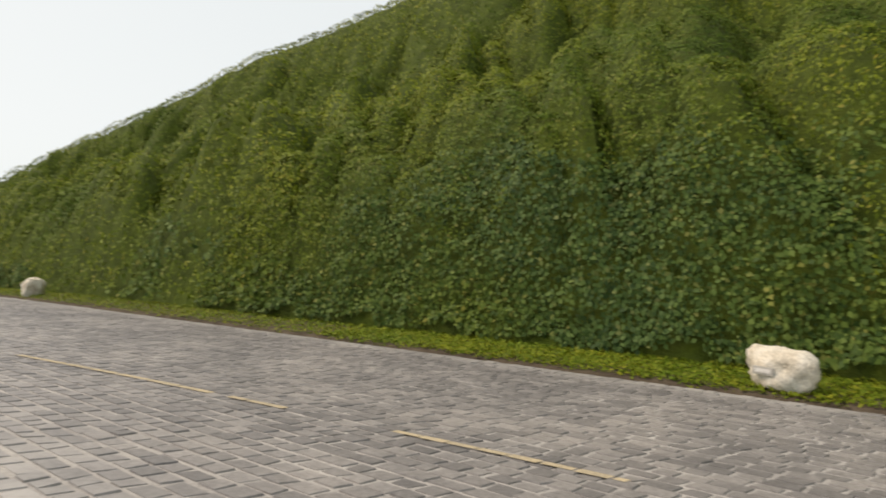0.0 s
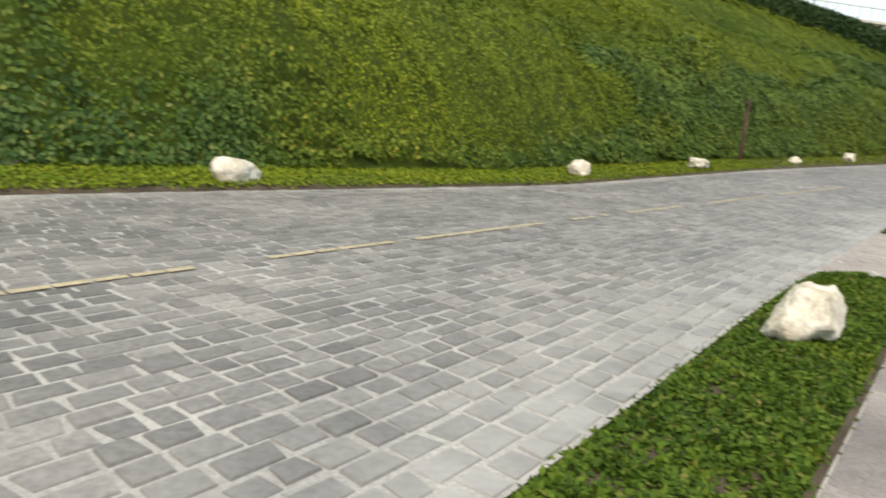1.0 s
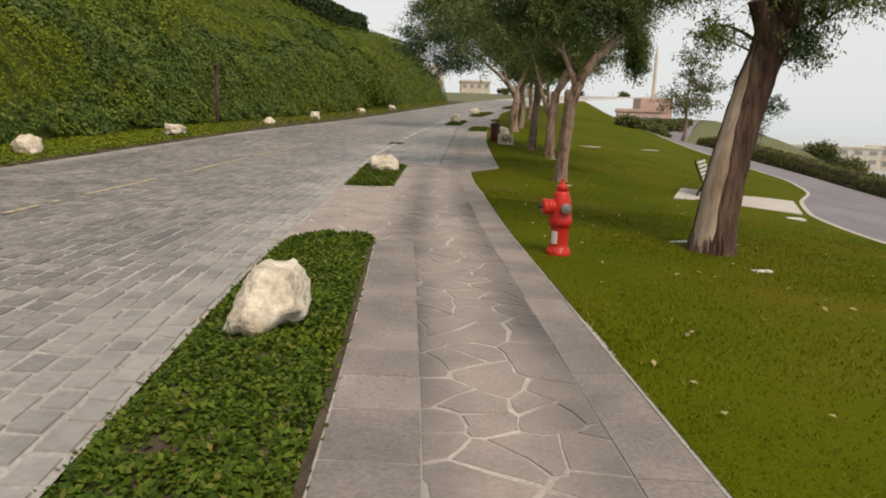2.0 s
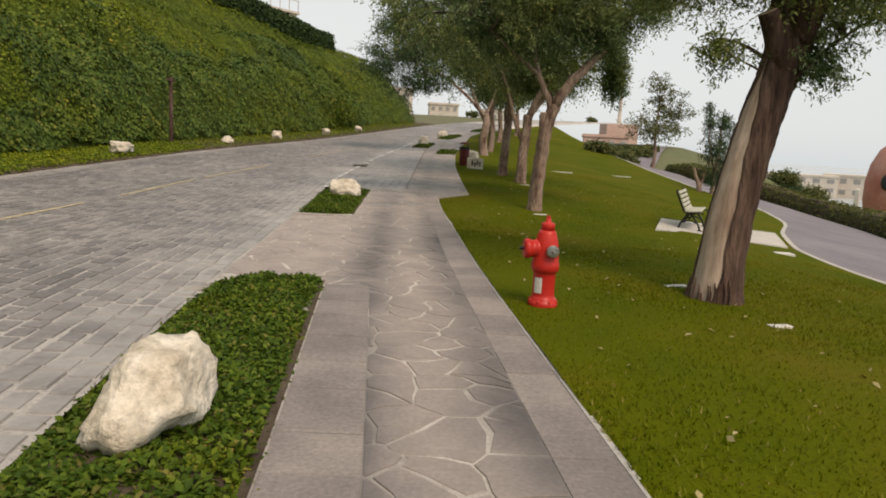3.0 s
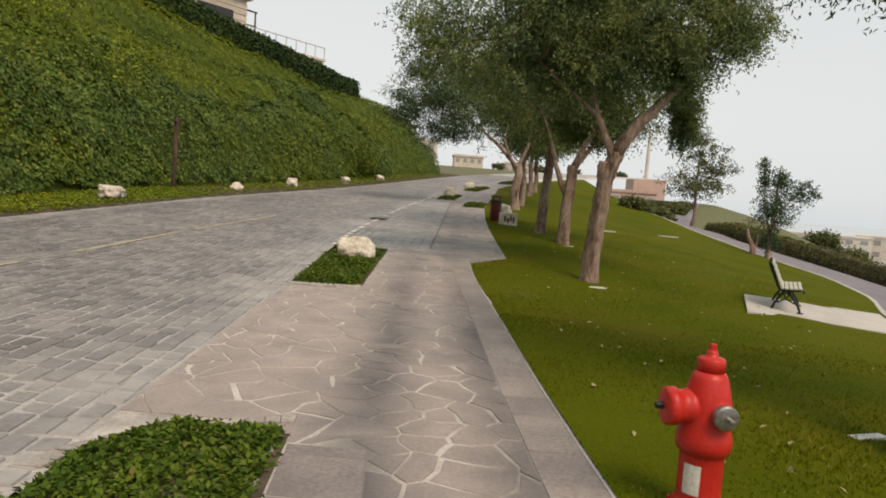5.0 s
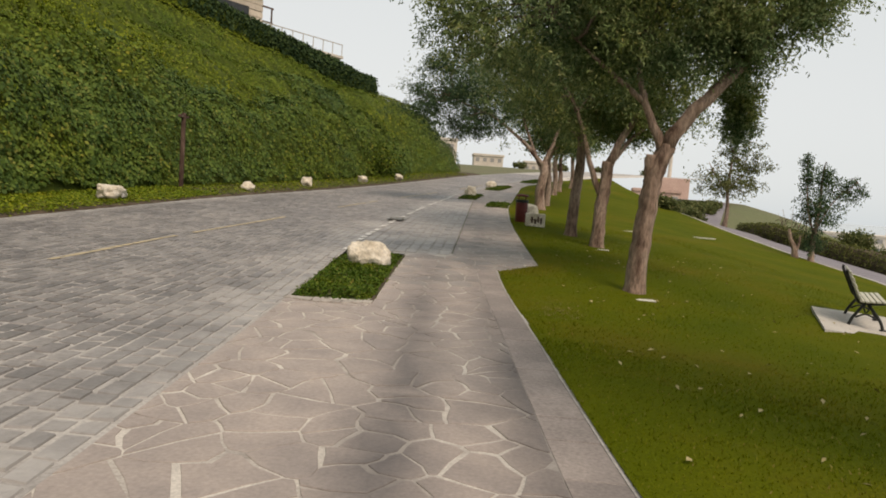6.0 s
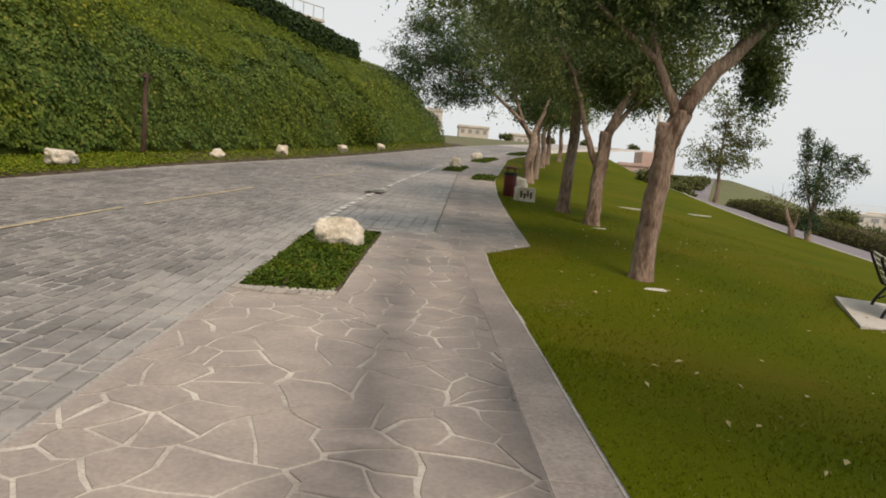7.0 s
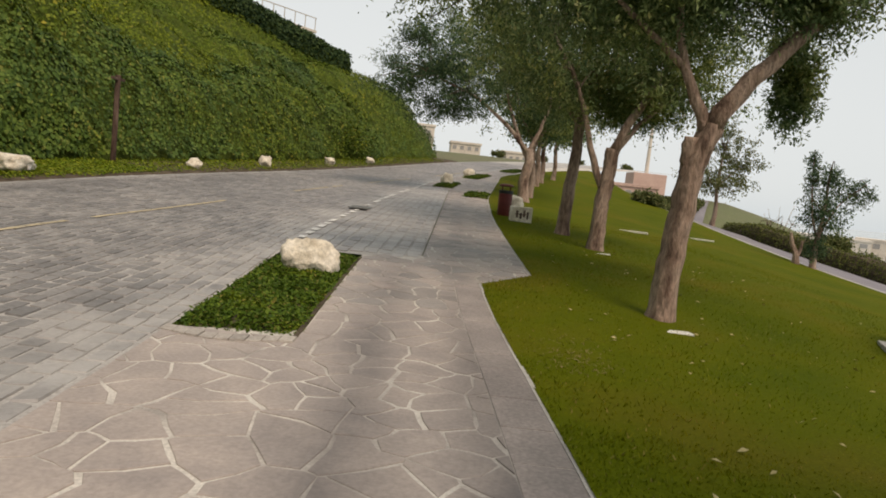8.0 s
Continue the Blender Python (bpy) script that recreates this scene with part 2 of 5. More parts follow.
def paving_material():
    """Crazy paving: each stone its own tint, with two grimy wheel lanes that follow the path."""
    m, nt, b = nodes_of("crazy_paving")
    geo = nt.nodes.new("ShaderNodeNewGeometry")
    rnd = ramp_node(nt, [(0, (0.25, 0.225, 0.21)), (0.3, (0.335, 0.295, 0.27)), (0.7, (0.385, 0.325, 0.295)), (1, (0.29, 0.27, 0.255))])
    nt.links.new(geo.outputs["Random Per Island"], rnd.inputs[0])
    n1 = noise_node(nt, 2.2, 5, geo.outputs["Position"])
    r1 = ramp_node(nt, [(0.3, (0.78, 0.78, 0.78)), (0.7, (1.12, 1.1, 1.06))])
    nt.links.new(n1.outputs["Fac"], r1.inputs[0])
    col = mix_node(nt, 'MULTIPLY', 1.0, rnd.outputs[0], r1.outputs[0])
    n2 = noise_node(nt, 38, 4, geo.outputs["Position"])
    r2 = ramp_node(nt, [(0.3, (0.8, 0.8, 0.8)), (0.7, (1.08, 1.08, 1.08))])
    nt.links.new(n2.outputs["Fac"], r2.inputs[0])
    col = mix_node(nt, 'MULTIPLY', 1.0, col, r2.outputs[0])
    lane = nt.nodes.new("ShaderNodeAttribute")
    lane.attribute_name = "lane"
    grime = mix_node(nt, 'MULTIPLY', lane.outputs["Fac"], col, (0.25, 0.27, 0.30))
    nt.links.new(grime, b.inputs["Base Color"])
    b.inputs["Roughness"].default_value = 0.62
    bp = nt.nodes.new("ShaderNodeBump")
    bp.inputs["Strength"].default_value = 0.35
    bp.inputs["Distance"].default_value = 0.01
    nt.links.new(n2.outputs["Fac"], bp.inputs["Height"])
    nt.links.new(bp.outputs[0], b.inputs["Normal"])
    return m


M_CRAZY = paving_material()


def grimed(m):
    """The wheel lanes' grime, by the attribute lane."""
    nt = m.node_tree
    b = nt.nodes["Principled BSDF"]
    col = b.inputs["Base Color"].links[0].from_socket
    lane = nt.nodes.new("ShaderNodeAttribute")
    lane.attribute_name = "lane"
    nt.links.new(mix_node(nt, 'MIX', lane.outputs["Fac"], col, (0.135, 0.125, 0.12)), b.inputs["Base Color"])


grimed(M_MORTAR)


# ---- mesh helpers ----
def mesh_of(name, V, Fc, mat, smooth=False):
    me = bpy.data.meshes.new(name)
    V = np.asarray(V, float)
    me.from_pydata(V.tolist(), [], [list(map(int, q)) for q in Fc])
    me.materials.append(mat)
    if smooth:
        me.polygons.foreach_set("use_smooth", [True] * len(me.polygons))
    me.update()
    return me


def part(name, geom, mat, parent=None, label="", smooth=False):
    """One mesh object from (vertices, faces) or a bmesh, under a thing or a part."""
    if isinstance(geom, bmesh.types.BMesh):
        me = bpy.data.meshes.new(name)
        geom.to_mesh(me)
        geom.free()
        me.materials.append(mat)
        if smooth:
            me.polygons.foreach_set("use_smooth", [True] * len(me.polygons))
    else:
        me = mesh_of(name, geom[0], geom[1], mat, smooth)
    ob = new(name, me)
    if parent:
        ob.parent = parent
    if label:
        tagged(ob, label=label)
    return ob


def thing(name, at, label, category, group="", kind="", rz=0.0):
    ob = new(name)
    ob.matrix_world = pose(*at, 0, 0, rz)
    return tagged(ob, label, category, group, kind)


def quads_mesh(name, Q, mat):
    """Q: (n, 4, 3) loose quads."""
    n = len(Q)
    me = bpy.data.meshes.new(name)
    me.vertices.add(4 * n)
    me.vertices.foreach_set("co", np.ascontiguousarray(Q, np.float32).ravel())
    me.loops.add(4 * n)
    me.loops.foreach_set("vertex_index", np.arange(4 * n, dtype=np.int32))
    me.polygons.add(n)
    me.polygons.foreach_set("loop_start", np.arange(0, 4 * n, 4, dtype=np.int32))
    me.polygons.foreach_set("loop_total", np.full(n, 4, np.int32))
    me.materials.append(mat)
    me.update(calc_edges=True)
    return me


def leaf_quads(P, N, size, rng, aspect=0.55, tilt=0.7, down=0.0):
    """Diamond leaves at P that lie about square to N; down: how far their tips hang."""
    n = len(P)
    N = N + rng.normal(0, tilt, (n, 3))
    N /= np.linalg.norm(N, axis=1)[:, None] + 1e-9
    A = rng.normal(0, 1, (n, 3))
    A[:, 2] -= down
    A -= (A * N).sum(1)[:, None] * N
    A /= np.linalg.norm(A, axis=1)[:, None] + 1e-9
    B = np.cross(N, A)
    s = size * rng.uniform(0.6, 1.35, (n, 1))
    mid = P + A * s * 0.45 + N * s * 0.06
    return np.stack([P, mid + B * s * aspect * 0.5, P + A * s - N * s * 0.1, mid - B * s * aspect * 0.5], 1)


def box_geom(x0, x1, y0, y1, z0, z1, ch=0.0):
    bm = bmesh.new()
    bmesh.ops.create_cube(bm, size=1)
    for v in bm.verts:
        v.co = (x0 if v.co.x < 0 else x1, y0 if v.co.y < 0 else y1, z0 if v.co.z < 0 else z1)
    if ch:
        bmesh.ops.bevel(bm, geom=bm.edges[:], offset=ch, segments=2, affect='EDGES', profile=0.6)
    return bm


def mesh_box(x0, x1, y0, y1, z0, z1):
    """Vertices and faces of a small plain bar, to be merged."""
    V = [(x, y, z) for z in (z0, z1) for y in (y0, y1) for x in (x0, x1)]
    return V, [(0, 2, 3, 1), (4, 5, 7, 6), (0, 1, 5, 4), (2, 6, 7, 3), (0, 4, 6, 2), (1, 3, 7, 5)]


def lathe(prof, n=24, tilt=None):
    """A turned solid from (radius, height) rows; tilt: a matrix for the whole."""
    V, Fc = [], []
    for r, z in prof:
        for i in range(n):
            a = 2 * math.pi * i / n
            V.append((r * math.cos(a), r * math.sin(a), z))
    for k in range(len(prof) - 1):
        for i in range(n):
            j = (i + 1) % n
            Fc.append((k * n + i, k * n + j, (k + 1) * n + j, (k + 1) * n + i))
    Fc.append(tuple(reversed(range(n))))
    Fc.append(tuple(range((len(prof) - 1) * n, len(prof) * n)))
    if tilt is not None:
        V = [tuple(tilt @ Vector(v)) for v in V]
    return V, Fc


def tube(pts, radii, n=8, rough=0.0, seed=0):
    """A tapered tube along pts; rough: furrows round it."""
    rng = np.random.default_rng(seed)
    P = np.asarray(pts, float)
    T = np.gradient(P, axis=0)
    T /= np.linalg.norm(T, axis=1)[:, None] + 1e-9
    ref = np.array([1.0, 0.0, 0.0]) if abs(T[0][0]) < 0.8 else np.array([0.0, 1.0, 0.0])
    fur = 1 + rough * rng.normal(0, 1, n)
    V, Fc = [], []
    for k in range(len(P)):
        u = np.cross(T[k], ref)
        u /= np.linalg.norm(u)
        v = np.cross(T[k], u)
        for i in range(n):
            a = 2 * math.pi * i / n
            r = radii[k] * fur[i] * (1 + rough * 0.6 * rng.normal())
            V.append(P[k] + r * (math.cos(a) * u + math.sin(a) * v))
    for k in range(len(P) - 1):
        for i in range(n):
            j = (i + 1) % n
            Fc.append((k * n + i, k * n + j, (k + 1) * n + j, (k + 1) * n + i))
    Fc.append(tuple(reversed(range(n))))
    Fc.append(tuple(range((len(P) - 1) * n, len(P) * n)))
    return V, Fc


def merge(geoms):
    V, Fc = [], []
    for g_v, g_f in geoms:
        o = len(V)
        V.extend([tuple(p) for p in g_v])
        Fc.extend([tuple(i + o for i in q) for q in g_f])
    return V, Fc


def smooth_path(pts, n):
    """n points along a curve through pts (Catmull-Rom)."""
    P = np.asarray(pts, float)
    P = np.vstack([2 * P[0] - P[1], P, 2 * P[-1] - P[-2]])
    out = []
    for s in np.linspace(0, len(P) - 3 - 1e-6, n):
        i = int(s)
        t = s - i
        a, b, c, d = P[i:i + 4]
        out.append(0.5 * (2 * b + (c - a) * t + (2 * a - 5 * b + 4 * c - d) * t * t + (3 * b - a - 3 * c + d) * t ** 3))
    return np.array(out)


# ---- lie of the land ----
def curve_of(*rows):
    a = np.array(rows, float)

    def f(y):
        h = 1.5
        return (np.interp(np.asarray(y) - h, a[:, 0], a[:, 1]) + 2 * np.interp(y, a[:, 0], a[:, 1]) + np.interp(np.asarray(y) + h, a[:, 0], a[:, 1])) / 4
    return f


road_z = curve_of((-200, -6), (-120, -3), (-60, -1.2), (-30, -.45), (0, -.06), (10, -.01), (16, .03), (19, .15), (26, .5), (31, .78), (38, 1.15), (50, 2.0), (62, 3.15), (75, 4.4), (95, 5.4), (140, 5.6), (900, 5.6))
left_x = curve_of((-100, 9), (-60, 0), (-31, -5.5), (-20, -7.3), (-10, -8.9), (-3, -9.9), (4, -10.1), (10, -9.9), (20, -9.5), (28, -8.7), (37, -6.9), (43, -5.2), (50, -3.6), (58, -.7), (66, 3.5), (78, 12), (95, 27))
right_x = curve_of((-100, 19), (-60, 9), (-31, 3.6), (-10, .2), (0, -.85), (2.7, -1.02), (4.5, -1.25), (8, -1.62), (15.5, -2.12), (20, -2.34), (24, -2.3), (31.6, -1.85), (40.8, -1.0), (50, .9), (58, 3.6), (66, 8), (78, 18), (95, 34))
walk_l = curve_of((-100, 20), (-31, 4.6), (-10, 1.2), (0, .08), (3.6, -.17), (6.1, -.36), (9.6, -.68), (15.3, -1.1), (19.4, -1.2), (30, -.9), (38, -.2), (50, 1.6), (58, 4.2), (66, 8.6), (78, 18.5), (95, 35))


def walk_r(y):
    a = curve_of((-100, 24), (-31, 6.4), (-10, 3.0), (0, 1.75), (4.2, 1.42), (7.7, 1.14), (11, .88), (15, .68), (16.8, .52), (18.7, .44), (19.9, .42), (60, .42))(y)
    b = curve_of((18, 1.25), (22.6, 1.14), (28, 1.06), (35, 1.25), (51, 2.7), (58, 5.4), (66, 10), (78, 20), (95, 36.5))(y)
    k = np.clip((np.asarray(y, float) - 18.75) / .95, 0, 1)
    return a * (1 - k) + b * k


path_l = curve_of((-100, 13), (0, 8.0), (10, 8.0), (15, 8.14), (17.3, 8.6), (19.7, 9.0), (26, 12.4), (32, 14.3), (37, 14.3), (43, 13.9), (52, 13.6), (60, 14.5), (90, 26))
path_r = curve_of((-100, 17), (0, 11.8), (10, 12.2), (20, 14.2), (27, 17.2), (33, 19.3), (40, 20.0), (44, 19.3), (48.6, 17.4), (60, 18), (90, 29.5))


def land_z(x, y):
    """Height of the ground: the road's profile, and the lawn that falls away to the sea side."""
    s = np.clip(np.asarray(x) - walk_r(y) - 0.6, 0, 400)
    fall = np.interp(s, [0, 4.5, 12, 24, 60, 200], [0, .27, 1.35, 3.0, 9.5, 16])
    k = np.maximum(np.clip((s - 9) / 30, 0, 1), np.clip((s - 15) / 9, 0, 1))
    # past the footpath's bend the ground drops towards the shore
    beyond = np.clip(np.asarray(x) - path_r(y) - 2.2, 0, 24) * .2 * np.clip((np.asarray(y) - 34) / 14, 0, 1)
    crest = np.clip((np.asarray(x) - 11) / 5, 0, 1) * np.clip((np.asarray(y) - 51) / 14, 0, 1) * 2.4
    return road_z(y) * (1 - k) + np.minimum(road_z(y), .3) * k - fall - beyond - crest


HILL_FOOT = np.array([(float(left_x(y)) - 2.2, y) for y in np.linspace(-100, 55, 110)] + [(-2.4, 57), (-1.5, 59.5), (-2.8, 62.5), (-8, 65.5), (-30, 74), (-90, 90)])


def hill_depth(x, y):
    """Distance in from the foot of the hill, negative outside."""
    A, B = HILL_FOOT[:-1], HILL_FOOT[1:]
    d = B - A
    best = np.full(x.shape, 1e9)
    side = np.zeros(x.shape)
    for (ax, ay), (dx, dy) in zip(A, d):
        t = np.clip(((x - ax) * dx + (y - ay) * dy) / (dx * dx + dy * dy), 0, 1)
        r = np.hypot(x - ax - dx * t, y - ay - dy * t)
        c = dx * (y - ay) - dy * (x - ax)
        m = r < best
        best = np.where(m, r, best)
        side = np.where(m, c, side)
    return np.where(side > 0, best, -best)


def hill_cap(x, y):
    """Height of the hill's plateau over the sea."""
    base = 6.8 + .25 * np.clip(-7 - x, -20, 60)
    back = np.interp(y, [-90, -60, -40, -20, 5, 25], [-10, -3, 4, 9, 6, 1])
    return base + back


def hill_z(x, y):
    d = hill_depth(x, y)
    s = np.interp(y, [-10, 20], [1.0, .75])
    shelf = 1.6 + .5 * np.sin(y * .23) * np.sin(y * .11 + 1)
    face = np.where(d < 3.2 + shelf, np.interp(d, [-1, 0, .6, 3.2], [0, 0, 1.3, 5.1]) + .3 * np.clip(d - 3.2, 0, None), 5.1 + .3 * shelf + (s + .1) * (d - 3.2 - shelf))
    z = road_z(y) + 0.12 + face
    cap = hill_cap(x, y)
    k = 1.2
    h = np.clip(0.5 + 0.5 * (cap - z) / k, 0, 1)
    top = cap * (1 - h) + z * h - k * h * (1 - h)
    return np.where(d < 2.0, z, top), d


def sheet(name, xs, ys, zf, mat, label, category, kind="structure", smooth=True):
    """A ground sheet over xs (n) by ys (m), or with xs a function of y and a fraction."""
    V, Fc = [], []
    for y in ys:
        row = xs(y) if callable(xs) else xs
        row = np.asarray(row, float)
        z = zf(row, np.full(len(row), y))
        V.extend(zip(row, [y] * len(row), z))
    n, k = len(row), len(ys)
    for j in range(k - 1):
        for i in range(n - 1):
            a = j * n + i
            Fc.append((a, a + 1, a + n + 1, a + n))
    ob = part(name, (V, Fc), mat, smooth=smooth)
    return tagged(ob, label, category, "", kind)


def hash01(i, j, seed):
    n = (i * 374761393 + j * 668265263 + seed * 1442695041) & 0x7fffffff
    n = ((n ^ (n >> 13)) * 1274126177) & 0x7fffffff
    return (n ^ (n >> 16)) % 65536 / 65535.0


def vnoise(x, y, seed=0):
    """Smooth value noise, 0 to 1, over arrays."""
    xi, yi = np.floor(x).astype(np.int64), np.floor(y).astype(np.int64)
    fx, fy = x - xi, y - yi
    fx, fy = fx * fx * (3 - 2 * fx), fy * fy * (3 - 2 * fy)
    a, b = hash01(xi, yi, seed), hash01(xi + 1, yi, seed)
    c, d = hash01(xi, yi + 1, seed), hash01(xi + 1, yi + 1, seed)
    return (a * (1 - fx) + b * fx) * (1 - fy) + (c * (1 - fx) + d * fx) * fy


def stuff(name, Q, mat, label, category):
    return tagged(new(name, quads_mesh(name, Q, mat)), label, category, "", "stuff")


# ---- ground and sea ----
gx = np.concatenate([np.linspace(-1500, -120, 8), np.linspace(-100, 120, 56), np.linspace(140, 600, 14)])
gy = np.concatenate([np.linspace(-900, -120, 8), np.linspace(-100, 160, 66), np.linspace(190, 2500, 16)])
sheet("ground", gx, gy, lambda x, y: land_z(x, y) - 0.22, M_EARTH, "dry open ground with thin green cover", "ground")
sheet("sea", np.linspace(60, 4800, 12), np.linspace(-4000, 4800, 12), lambda x, y: 0 * x - 9.0, M_SEA, "calm grey-green sea, its colour paled for haze", "sea")

# ---- road: bed of joints, setts, painted lines ----
road_ys = np.arange(-100, 96, 1.0)
road = sheet("road", lambda y: np.linspace(float(left_x(y)) - .1, float(right_x(y)) + .02, 8), road_ys, lambda x, y: road_z(y) + 0.003, M_JOINT,
             "grey stone sett road with pale joints", "road")
bay = sheet("parking_bay", lambda y: np.linspace(float(right_x(y)) - .01, -.38 + .012 * (y - 20), 5), np.arange(20.0, 37.6, .8), lambda x, y: road_z(y) - 0.002, M_JOINT,
            "brownish stone sett parking bay beside the road", "parking bay")


def sett_blocks(rows, y0, y1, step, xa, xb, rng, lift=0.0):
    """Corner arrays of staggered setts in courses along the road: (n, 4, 2) and their course number."""
    out, course = [], []
    for r in range(rows):
        y = y0 + rng.uniform(0, step)
        while y < y1:
            ln = step * rng.uniform(0.72, 1.3)
            g1 = 0.016
            f0, f1 = (r + 0.09 + rng.normal(0, .04)) / rows, (r + 0.91 + rng.normal(0, .04)) / rows
            ya, yb = y + g1, y + ln - g1
            c = []
            for yy, ff in ((ya, f0), (ya, f1), (yb, f1), (yb, f0)):
                yy = yy + rng.normal(0, .013)
                a, b = np.interp(yy, YT, xa), np.interp(yy, YT, xb)
                c.append((a + (b - a) * ff, yy))
            out.append(c)
            course.append(r)
            y += ln
    return np.array(out), np.array(course)


def block_mesh(name, C, mat, rng, thick=0.016, proud=0.007, inset=0.006):
    """Flat-topped blocks with worn, sloping rims from (n, 4, 2) corners."""
    n = len(C)
    mid = C.mean(1, keepdims=True)
    top = mid + (C - mid) * (1 - inset / 0.1)
    zt = road_z(C[..., 1]) + .007 + proud * rng.uniform(0.2, 1.6, (n, 1)) + rng.normal(0, .0018, (n, 4))
    V = np.concatenate([np.dstack([top, zt]), np.dstack([C, zt - thick])], 1)
    base = np.arange(n)[:, None] * 8
    pat = [(0, 1, 2, 3)] + [(k + 4, (k + 1) % 4 + 4, (k + 1) % 4, k) for k in range(4)]
    F4 = np.concatenate([base + np.array(p) for p in pat], 0)
    me = bpy.data.meshes.new(name)
    me.vertices.add(8 * n)
    me.vertices.foreach_set("co", V.astype(np.float32).ravel())
    me.loops.add(4 * len(F4))
    me.loops.foreach_set("vertex_index", F4.astype(np.int32).ravel())
    me.polygons.add(len(F4))
    me.polygons.foreach_set("loop_start", np.arange(0, 4 * len(F4), 4, dtype=np.int32))
    me.polygons.foreach_set("loop_total", np.full(len(F4), 4, np.int32))
    me.polygons.foreach_set("use_smooth", [False] * len(F4))
    me.materials.append(mat)
    me.update(calc_edges=True)
    return me


YT = np.linspace(-60, 100, 641)
XA, XB = left_x(YT), right_x(YT)
rng = np.random.default_rng(3)
ROWS = 46
C, course = sett_blocks(ROWS, -42, 64, 0.25, XA, XB, rng)
near = (C[:, 0, 1] > 2.2) & (C[:, 0, 1] < 5.4) & (course >= ROWS - 24) & (course < ROWS - 7)
near_ids = np.nonzero(near)[0][:290]
mask = np.zeros(len(C), bool)
mask[near_ids] = True
ob = part("setts", (np.zeros((0, 3)), []), M_SETT, road)
ob.data = block_mesh("setts", C[~mask], M_SETT, rng)
edge_far = np.where(course < ROWS // 2, (course + .5) * 1.5, ROWS - course - .5) * .19
dust = np.interp(edge_far, [0, .3, .75, 1.2], [.65, .5, .25, 0])[~mask]
at = ob.data.attributes.new("dust", 'FLOAT', 'POINT')
at.data.foreach_set("value", np.repeat(dust, 8).astype(np.float32))
for o in road.children:
    tagged(o, kind="stuff")
CB, _ = sett_blocks(9, 20.1, 37.4, 0.26, np.interp(YT, YT, XB) + .05, np.interp(YT, YT, -.4 + .012 * (YT - 20)), rng)
tagged(part("bay_setts", (np.zeros((0, 3)), []), M_SETT, bay), kind="stuff").data = block_mesh("bay_setts", CB, M_SETT, rng)
at = bay.children[0].data.attributes.new("dust", 'FLOAT', 'POINT')
at.data.foreach_set("value", np.full(8 * len(CB), .5, np.float32))

PAINT = curve_of((-40, 5.0), (-31, 2.6), (-20, -.2), (-12.8, -1.95), (-9.5, -2.84), (-6.6, -3.45), (-4.3, -3.95), (-1.6, -4.42), (.85, -4.83), (3.1, -5.05), (6, -5.27), (8, -5.4), (11.6, -5.65), (15, -5.82), (19.4, -5.66), (24, -5.0), (27, -4.7), (37, -3.0), (50, .3), (58, 3.0), (66, 6))


def painted_line(name, fx, spans, width, step, miss, mat, label, proud=0.021, gap=0.03):
    Q = []
    r = np.random.default_rng(11)
    for a, b in spans:
        for y in np.arange(a, b, step):
            if r.random() < miss:
                continue
            y2 = min(y + step - gap * r.uniform(0.2, 1.2), b)
            w1, w2 = width * r.uniform(.75, 1.05), width * r.uniform(.75, 1.05)
            q = [(float(fx(y)) - w1 / 2, y), (float(fx(y)) + w1 / 2, y), (float(fx(y2)) + w2 / 2, y2), (float(fx(y2)) - w2 / 2, y2)]
            Q.append([(px, py, float(road_z(py)) + proud) for px, py in q])
    ob = part(name, (np.zeros((0, 3)), []), mat, road, label)
    ob.data = quads_mesh(name, np.array(Q), mat)
    return ob


painted_line("center_line", PAINT, [(-40, -34), (-31, -23), (-20, -14.5), (-13.5, -6.6), (-5.5, -3.3), (-2.0, 3.35), (4.15, 5.97), (6.3, 11.6), (12.4, 15.1), (16.5, 20.0), (20.6, 25), (29, 33), (36, 41), (45, 50)],
             .11, .3, .07, M_YELLOW, "worn faded yellow dashes")
painted_line("bay_line", lambda y: float(right_x(y)) + .0, [(19.9, 41)], .13, .5, .1, M_WHITE, "dashed pale line", gap=.32)

# ---- left verge ----
VW = (0.0, -.03, -.12, -.5, -1.2, -2.0, -2.6)
VH = (-.05, .02, .06, .1, .13, .16, .2)
verge = sheet("verge", lambda y: [float(left_x(y)) + v for v in VW], np.arange(-100, 60, .7), lambda x, y: road_z(y) + np.array(VH), M_SOIL,
              "raised verge of dark soil under low green cover", "verge")
rng = np.random.default_rng(5)
n = 95000
vy = np.concatenate([rng.uniform(-14, 30, n // 2), rng.uniform(-45, 58, n // 2)])
vo = -0.03 - 2.4 * rng.random(n) ** 0.9 - .1 * vnoise(vy * 2.2, vy * 0, 4)
P = np.column_stack([left_x(vy) + vo, vy, road_z(vy) + np.interp(-vo, [0, .12, .5, 2.6], [.02, .06, .1, .2]) + rng.uniform(0, .07, n)])
stuff("verge_ground_cover", leaf_quads(P, np.tile([.25, 0, 1.0], (n, 1)), .09, rng, .5, .35), L_VERGE, "low bright green ground cover on the verge", "ground cover")

# ---- hill ----
HG = .42
hx, hy = np.arange(-90, 1, HG), np.arange(-95, 78, HG)
HX, HY = np.meshgrid(hx, hy)
HZ, HD = hill_z(HX, HY)
HZ_EVEN = HZ.copy()
